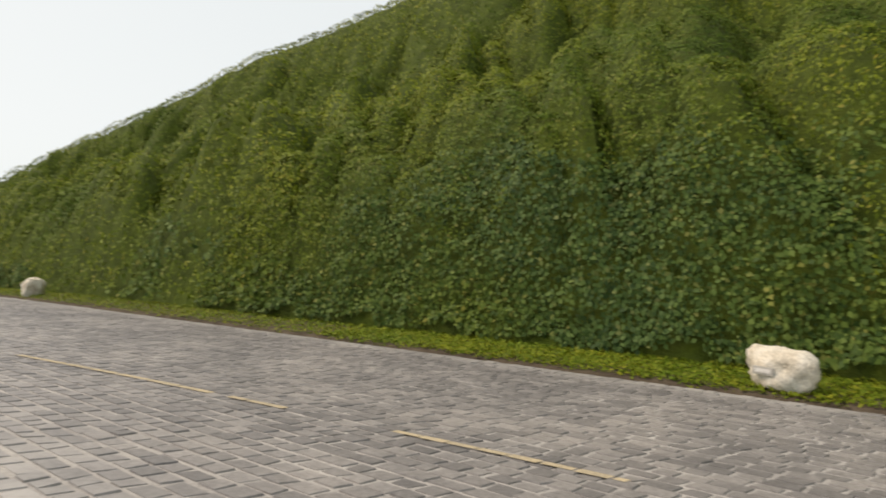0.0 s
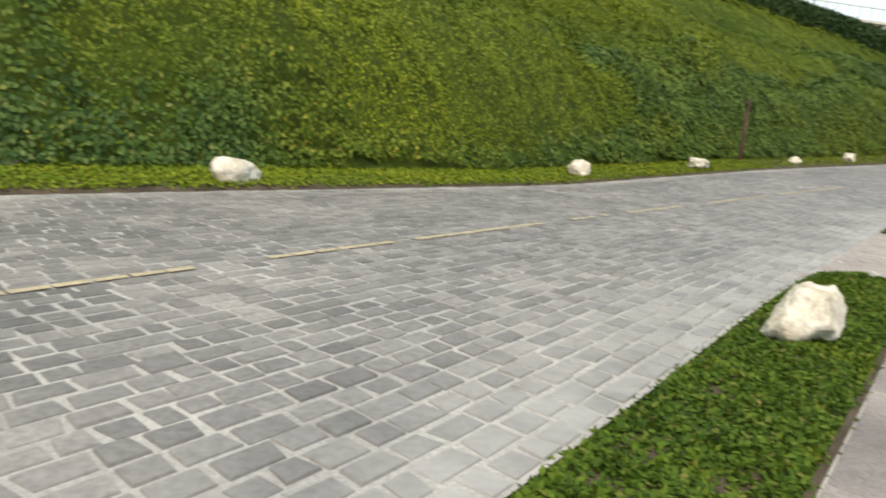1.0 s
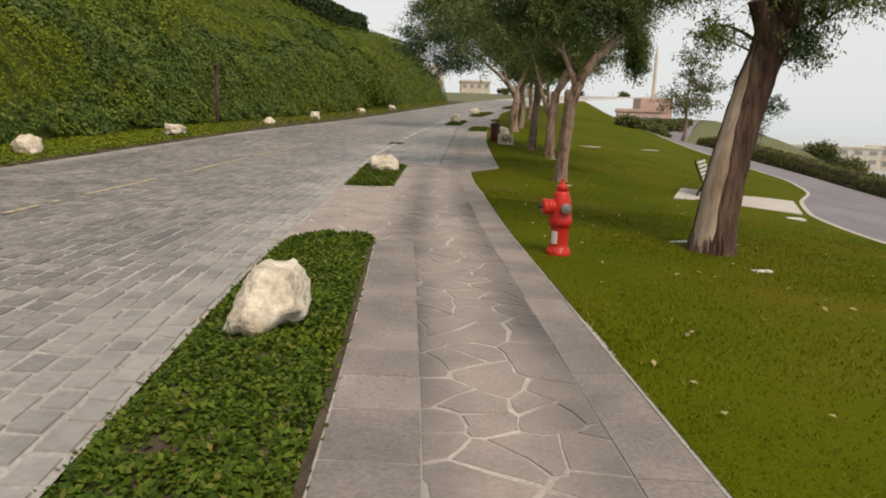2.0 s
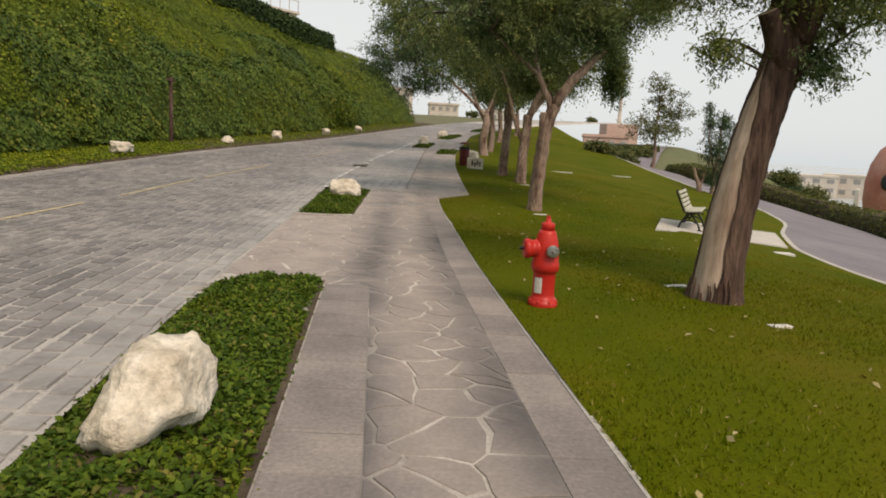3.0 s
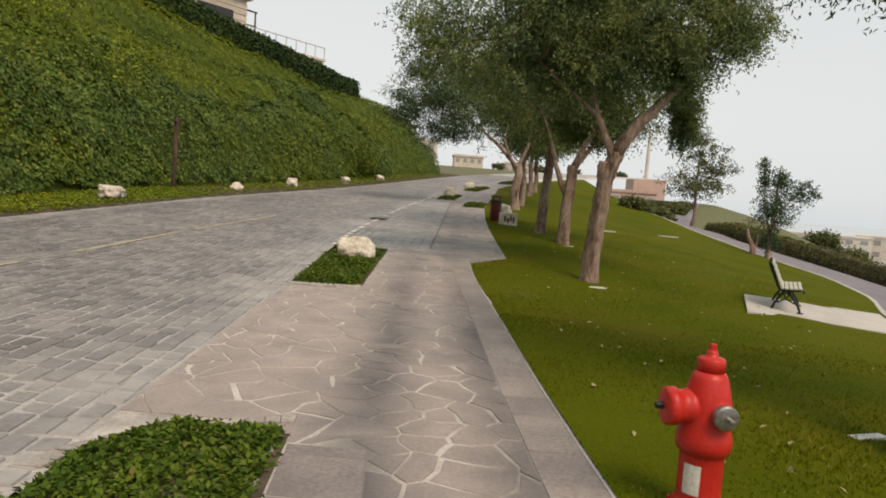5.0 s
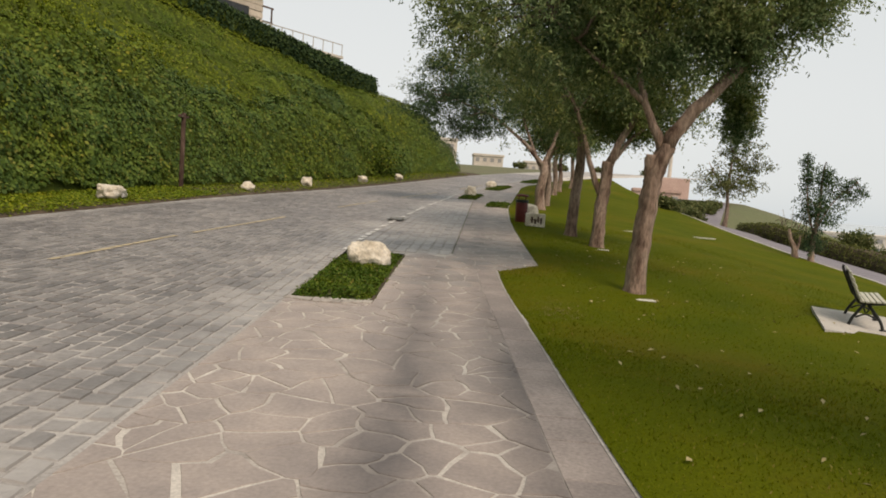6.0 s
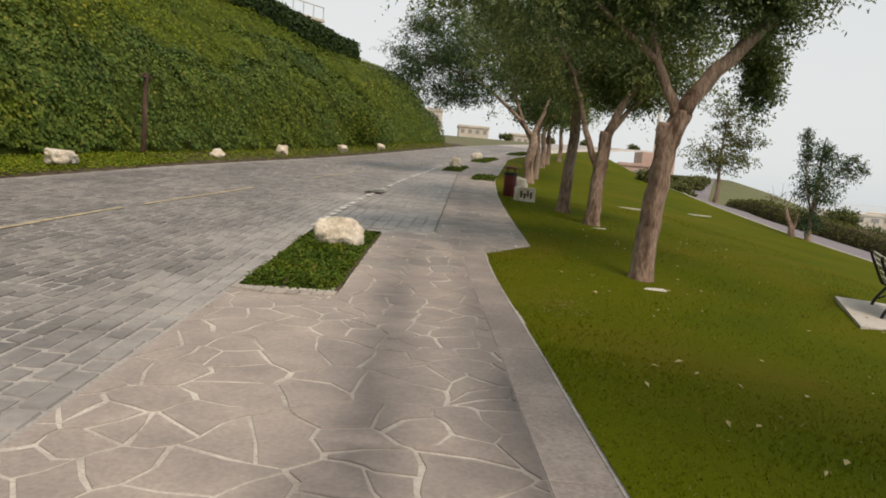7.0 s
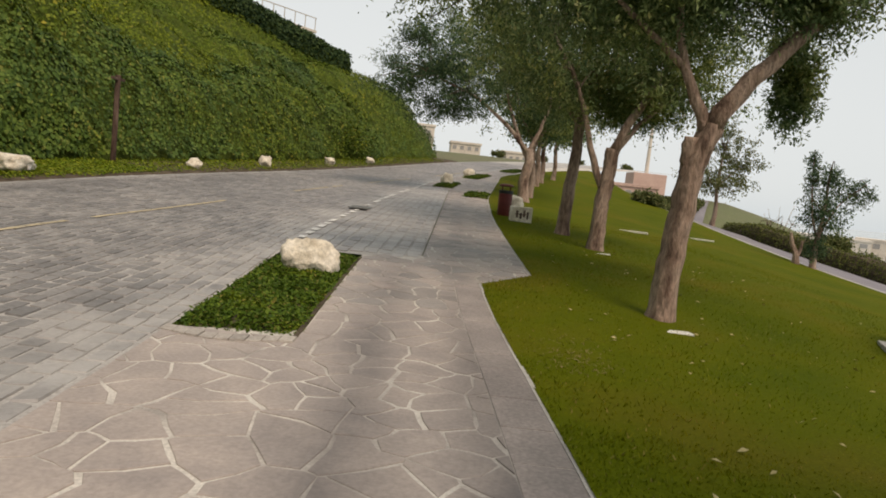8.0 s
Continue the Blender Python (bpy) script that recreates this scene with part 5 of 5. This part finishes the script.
tree("walkway_tree", (2.62, 26.2, gz(2.62, 26.2)), "slim straight-trunked tree beside the walkway",
     [([(0, 0, -.1), (.05, 0, .9), (.12, .05, 2.0), (.1, .1, 3.0)], .15, .1), ([(.1, .1, 2.6), (-.5, .1, 3.4), (-1.2, .2, 4.4)], .07, .02), ([(.1, .1, 2.9), (.6, .1, 3.8), (.9, .2, 4.8)], .07, .02)],
     [((.9, .4, 3.5), (1.6, 1.4, .7), 220), ((-.3, .2, 5.0), (2.2, 2.2, 1.5), 320), ((-.2, 0, 3.6), (1.9, 1.9, .8), 190), ((-1.9, .3, 4.4), (1.3, 1.5, 1.0), 120), ((-.2, .2, 6.6), (2.0, 2.0, 1.2), 160)], 44, hang=.8, leaf=.085, per=64)
tree("walkway_tree", (2.6, 35.6, gz(2.6, 35.6)), "dark feathery tree leaning over the road",
     [([(0, 0, -.1), (-.05, 0, .8), (.05, 0, 1.5), (0, 0, 2.0)], .2, .15), ([(0, 0, 1.8), (-.8, -.2, 2.6), (-2.2, -.4, 3.6), (-3.8, -.4, 4.2)], .1, .025), ([(0, 0, 1.9), (.4, 0, 3.0), (.7, .1, 4.4)], .1, .03), ([(-.02, 0, 1.6), (-.6, .3, 2.8), (-1.2, .4, 4.5)], .09, .03)],
     [((-2.9, -.3, 4.7), (2.4, 2.4, 1.7), 360), ((-3.2, -.3, 3.2), (2.0, 1.6, .5), 120), ((-4.4, -.3, 4.2), (1.7, 1.7, .9), 190), ((0, 0, 5.2), (2.6, 2.4, 1.6), 200), ((-4.6, -.2, 5.5), (1.1, 1.2, .5), 60)], 45, L_DARK, leaf=.085, per=80, hang=.45)
for (x, y), sd in (((3.1, 38.5), 46), ((3.4, 41.5), 47), ((4.3, 46.9), 48), ((5.0, 50.5), 49), ((6.2, 54.0), 50)):
    tree("walkway_tree", (x, y, gz(x, y)), "tree in the row beside the walkway, dark crown",
         [([(0, 0, -.1), (.05, 0, .9), (-.05, 0, 1.9), (.1, 0, 2.6)], .15, .1), ([(.05, 0, 2.2), (-.6, .1, 3.2), (-1.0, 0, 4.2)], .07, .02), ([(.1, 0, 2.4), (.7, 0, 3.4), (1.0, 0, 4.3)], .07, .02)],
         [((0, 0, 4.4), (2.3, 2.3, 1.5), 170), ((.4, 0, 3.1), (1.7, 1.6, .7), 90)], sd, L_DARK if sd % 2 else L_TREE, leaf=.17, per=30, hang=.8, twigs=14)

# trees on the sea side
tree("park_tree", (15.6, 51.5, gz(15.6, 51.5)), "broad airy tree with brownish lower leaves", [([(0, 0, -.1), (.1, 0, 1.2), (0, 0, 2.4), (.1, 0, 4.6)], .14, .05), ([(0, 0, 2.2), (-.8, 0, 3.2), (-1.3, 0, 4.0)], .05, .02), ([(0, 0, 2.4), (.9, 0, 3.4), (1.7, 0, 3.9)], .05, .02)],
     [((0, 0, 2.9), (2.0, 1.8, 1.0), 170), ((.3, 0, 4.6), (1.6, 1.5, 1.1), 75), ((-.2, 0, 6.0), (.9, .9, .8), 34), ((1.5, 0, 3.9), (1.2, .8, .5), 40)], 61, L_FAR, leaf=.17, per=26, hang=.3, group="trees on the sea side", twigs=30)
tree("young_tree", (13.9, 36.3, gz(13.9, 36.3)), "young tree with an open upright crown by the footpath", [([(0, 0, -.1), (0, 0, .9), (.1, 0, 2.2), (.1, 0, 3.8)], .13, .03), ([(0, 0, 1.1), (-.4, 0, 2.5), (-.6, 0, 4.4)], .045, .012), ([(0, 0, 1.2), (.6, 0, 2.5), (1.5, 0, 3.4)], .045, .012)],
     [((0, 0, 2.2), (.85, .8, 1.0), 95), ((-.5, 0, 3.8), (.3, .35, .9), 40), ((.35, 0, 3.5), (.35, .4, .8), 40), ((1.2, 0, 2.9), (.6, .5, .6), 46), ((0, 0, .8), (.4, .35, .5), 30)], 62, L_DARK, leaf=.11, per=40, hang=.15, group="trees on the sea side", twigs=20)
ob = thing("bleached_stump", (13.2, 36.2, gz(13.2, 36.2)), "bleached forked dead trunk beside the young tree", "stump")
part("trunk", tube(smooth_path([(0, 0, -.05), (-.05, 0, .4), (-.25, 0, .8), (-.35, 0, 1.2)], 10), np.linspace(.16, .05, 10), 10, .08, 5), M_BARK, ob)
part("limb", tube(smooth_path([(.0, 0, .3), (.1, 0, .6), (.12, 0, .95)], 6), np.linspace(.07, .03, 6), 8, .06, 6), M_BARK, ob)
tree("bare_tree", (24.5, 62, gz(24.5, 62)), "small leafless grey tree", [([(0, 0, -.1), (0, 0, 1.2), (.1, 0, 2.5)], .1, .04)] + [([(0, 0, 1.0 + .15 * k), (math.cos(k * 2.4) * .6, math.sin(k * 2.4) * .6, 2.0 + .1 * k), (math.cos(k * 2.4) * 1.3, math.sin(k * 2.4) * 1.3, 3.0 + .2 * k)], .035, .008) for k in range(9)],
     [((0, 0, 2.8), (1.3, 1.3, .8), 30)], 63, L_FAR, leaf=.08, per=3, hang=.1, group="trees on the sea side", twigs=28)


def shrub(at, rad, seed, mat, label, n=50, leaf=.25):
    r = np.random.default_rng(seed)
    ob = thing("shrub", at, label, "shrub", "shrubs in the distance")
    st = []
    for k in range(5):
        a = r.uniform(0, 6.28)
        st.append(tube(smooth_path([(0, 0, -.1), (.3 * rad[0] * math.cos(a), .3 * rad[1] * math.sin(a), .5 * rad[2]), (.6 * rad[0] * math.cos(a), .6 * rad[1] * math.sin(a), 1.1 * rad[2])], 5), np.linspace(.06, .02, 5), 5))
    tagged(part("stem_cluster", merge(st), M_TWIG, ob), kind="stuff")
    d = r.normal(0, 1, (n, 3))
    d /= np.linalg.norm(d, axis=1)[:, None]
    c = d * (r.random((n, 1)) ** .4) * np.array(rad) + (0, 0, rad[2] * .85)
    c[:, 2] = np.abs(c[:, 2])
    k = 60
    cc = np.repeat(c, k, 0) + r.normal(0, 1, (n * k, 3)) * .16 * max(rad)
    cc[:, 2] = np.maximum(cc[:, 2], .03)
    lv = new("crown", quads_mesh("crown", leaf_quads(cc, r.normal(0, 1, (n * k, 3)) + (0, 0, .7), leaf, r, .55, .4), mat))
    lv.parent = ob
    return ob


rs = np.random.default_rng(77)
for k in range(20):
    y = rs.uniform(50, 78)
    x = float(np.interp(y, [46, 60, 78], [12.0, 14.5, 22])) + rs.uniform(-1.5, 2.5)
    shrub((x, y, gz(x, y)), (rs.uniform(.5, .9), rs.uniform(.5, .9), rs.uniform(.2, .38)), 100 + k, L_FAR, "rounded dusty green shrub at the lawn's far edge", 34, .2)
for k in range(24):
    a = rs.uniform(0, 1)
    y = rs.uniform(52, 100)
    x = 26 + a * 45 + (y - 52) * .35
    shrub((x, y, gz(x, y)), (rs.uniform(1.4, 2.6), rs.uniform(1.4, 2.4), rs.uniform(.45, .9)), 200 + k, L_DARK if k % 2 else L_FAR, "dark rounded shrub beyond the footpath", 40, .34)
shrub((-3.9, 75.0, float(road_z(75)) - .1), (1.3, 1.2, .95), 300, L_FAR, "airy light green shrub at the road's far bend", 34, .2)
for k, (x, y) in enumerate(((4.5, 86), (9.5, 88), (14, 90), (20, 92))):
    shrub((x, y, float(road_z(y)) - .1), (.7, .7, .3), 301 + k, L_FAR, "low shrub lining the far bend of the road", 20, .2)

# ---- terracotta dome sculpture with a white marker beside it ----
sx, sy = 33.0, 49.5
ob = thing("dome_sculpture", (sx, sy, gz(sx, sy)), "large smooth terracotta dome with a black disc for the shade in the round opening", "sculpture")
part("dome", lathe([(2.3, 0), (2.4, 3.3), (2.75, 4.3), (2.95, 5.6), (2.95, 6.8), (2.75, 8.0), (2.3, 9.0), (1.6, 9.75), (.8, 10.15), (.1, 10.3)], 40), M_TERRA, ob, smooth=True)
# the opening is a solid black disc, its inner shade put into the colour
m = Matrix.Translation((-2.5, -1.3, 6.9)) @ Vector((-2.2, -1.3, .3)).to_track_quat('Z', 'Y').to_matrix().to_4x4()
part("opening", lathe([(.62, -.5), (.62, .1), (.5, .16), (.05, .17)], 24, m), M_BLACK, ob, "black disc for the shade in the round opening")
ob = thing("marker_post", (28.6, 48.6, gz(28.6, 48.6)), "slim white tapered marker post on a square foot", "marker post")
part("foot", box_geom(-.7, .7, -.7, .7, -.1, .15, .02), M_PLATE, ob)
part("shaft", lathe([(.34, .15), (.16, 4.6), (.05, 4.7)], 4), M_PLATE, ob)


# dark bush at the hill's foot by the bend
x = float(left_x(50)) - 2.3
shrub((x, 50.0, float(road_z(50)) + .1), (1.0, 2.4, 1.0), 500, L_HILL, "dark rounded bush at the foot of the hill", 60, .17)


# ---- buildings ----
def building(at, rz, size, mat, label, floors=2, bays=4, group="distant buildings", parapet=.6):
    w, d, h = size
    ob = thing("building", at, label, "building", group, "", rz)
    part("wall", box_geom(-w / 2, w / 2, -d / 2, d / 2, -4, h, .03), mat, ob)
    part("roof", box_geom(-w / 2 - .25, w / 2 + .25, -d / 2 - .25, d / 2 + .25, h, h + parapet, .05), mat, ob)
    fh = h / floors
    for f in range(floors):
        for b in range(bays):
            x = -w / 2 + (b + .5) * w / bays
            z = f * fh + fh * .35
            ww = w / bays * .5
            wd = part("window", box_geom(x - ww / 2 - .08, x + ww / 2 + .08, -d / 2 - .06, -d / 2 + .02, z - .08, z + fh * .45 + .08, .01), M_FARWALL, ob)
            part("pane", box_geom(x - ww / 2, x + ww / 2, -d / 2 - .075, -d / 2 - .03, z, z + fh * .45), M_HAZEGLASS, wd)
    return ob


building((1.8, 200, 7.6), 4, (8, 7, 4.6), M_FARWALL, "pale two-storey building with dark windows in the distance", 2, 4)
building((17, 205, 7.4), -6, (9, 8, 4), M_FARWALL, "low pale building in the distance", 1, 5)
building((36, 150, 1.2), -10, (9, 8, 3.4), M_PINKWALL, "pinkish low block in the distance", 1, 4)
building((110, 230, -8), -25, (40, 14, 5.5), M_FARWALL, "long low pale building by the sea", 2, 10)
building((150, 220, -9), -33, (46, 16, 7), M_FARWALL, "long pale waterfront building", 2, 12)
building((250, 260, -9), -42, (70, 20, 7), M_FARWALL, "long pale waterfront building", 2, 14)
building((-14, 190, 6), 8, (14, 10, 9), M_FARWALL, "pale building far up the road", 2, 4)
ob = thing("tower", (47, 182, 0), "slim pale tower on a pink base in the distance", "tower", "distant buildings")
part("base", box_geom(-4, 4, -4, 4, -4, 9, .1), M_PINKWALL, ob)
part("shaft", lathe([(.5, 9), (.4, 19), (.15, 22)], 12), M_FARWALL, ob)

# villa on the plateau behind the hedge
villa = thing("villa", (-16.7, 58.0, 9.8), "beige stone-clad villa with terraces on the hilltop", "house", "", "", 235.2)


def vpart(name, x0, x1, y0, y1, z0, z1, mat, par=None, ch=.02, label=""):
    return part(name, box_geom(x0, x1, y0, y1, z0, z1, ch), mat, par or villa, label)


w1 = vpart("wall", 0, 16, -9, 0, -2, 4.9, M_STONE)
for k in range(13):
    vpart("stone_course", -.03, 16, -.01, .04 + .012 * (k % 2), -1.2 + k * .45, -.84 + k * .45, M_STONE, w1, .01)
vpart("roof", -.35, 16.3, -9.2, .35, 4.9, 5.2, M_STONE, label="stone coping")
wd = vpart("window", 1.2, 4.2, .02, .10, 3.2, 3.85, M_BLACK)
vpart("pane", 1.3, 4.1, .05, .12, 3.28, 3.77, M_GLASS, wd)
wd = vpart("window", 7.5, 8.4, .02, .10, 2.2, 3.4, M_BLACK)
vpart("pane", 7.6, 8.3, .05, .12, 2.3, 3.3, M_GLASS, wd)
w2 = vpart("wall", 7.5, 24, -12, -3.2, 4.9, 9.5, M_STONE)
for k in range(3):
    wd = vpart("window", 9 + 4.5 * k, 11 + 4.5 * k, -3.18, -3.1, 5.8, 8.0, M_BLACK)
    vpart("pane", 9.1 + 4.5 * k, 10.9 + 4.5 * k, -3.15, -3.07, 5.9, 7.9, M_GLASS, wd)
vpart("roof", 7.2, 24.3, -12.3, -2.8, 9.5, 9.9, M_STONE)
vpart("terrace", -8.5, -.1, -7, -.6, -2, 2.1, M_STONE)
vpart("terrace_coping", -8.7, -.06, -7.1, -.4, 2.1, 2.3, M_FARWALL)
for k in range(9):
    vpart("rail_post", -8.6 + k * 1.05, -8.55 + k * 1.05, -.52, -.47, 2.3, 3.2, M_KERB, ch=.004)
vpart("handrail", -8.65, -.1, -.53, -.46, 3.2, 3.26, M_KERB, ch=.006)
for k in range(8):
    vpart("rail_post", .2 + k * .8, .25 + k * .8, .1, .15, 5.2, 6.0, M_KERB, ch=.004)
vpart("handrail", .15, 5.85, .09, .16, 6.0, 6.06, M_KERB, ch=.006)
for z in (3.5, 4.6):
    vpart("pergola_beam", -2.2, -.1, -1.6, -1.5, z, z + .12, M_BARKD, ch=.01)
for x in (-2.1, -.9):
    vpart("pergola_post", x, x + .1, -1.6, -1.5, 2.3, 4.6, M_BARKD, ch=.01)
for x in (6.2, 10.4):
    for y in (-3.0, -.4):
        vpart("canopy_post", x, x + .1, y, y + .1, 5.2, 7.6, M_BLACK, ch=.008)
vpart("canopy_roof", 6.0, 10.7, -3.2, -.1, 7.6, 7.68, M_PLATE, ch=.01, label="pale fabric canopy")
for y in (-3.2, -.2):
    vpart("canopy_beam", 6.0, 10.7, y, y + .1, 7.5, 7.6, M_BLACK, ch=.008)
mv = villa.matrix_world
for k, (x, h) in enumerate(((3.0, 1.0), (6.5, 1.4), (7.6, 2.0), (9.0, 1.5), (11.0, 1.3), (5.6, .9))):
    p = mv @ Vector((x, -1.0, 5.2))
    shrub((p.x, p.y, p.z), (.8, .8, h * .7), 400 + k, L_FAR, "roof-terrace shrub in a planter", 16, .2)
# ---- single paving pieces ----
for poly, mat, name in picked:
    v, fc, ln = stone_mesh(poly, .004 + rp.uniform(0, .005))
    with_lane(part(name, (v, fc), mat, walkway).data, ln)
sett_meshes = []
rng = np.random.default_rng(17)
for k in range(8):
    c = np.array([[(-.094, -.128), (.094, -.128), (.094, .128), (-.094, .128)]]) + rng.normal(0, .007, (1, 4, 2))
    me = block_mesh("sett", c, M_SETTP, rng)
    co = np.zeros(24, np.float32)
    me.vertices.foreach_get("co", co)
    co[2::3] -= float(road_z(0.0))
    me.vertices.foreach_set("co", co)
    sett_meshes.append(me)
for k in near_ids:
    c = C[k]
    m = c.mean(0)
    ob = new("sett", sett_meshes[int(k) % 8])
    ob.parent = road
    d = c[3] - c[0]
    ln = np.hypot(*d)
    ob.matrix_world = Matrix.LocRotScale((m[0], m[1], float(road_z(m[1]))), Euler((0, 0, math.atan2(-d[0], d[1]))), (np.hypot(*(c[1] - c[0])) / .188, ln / .256, 1))
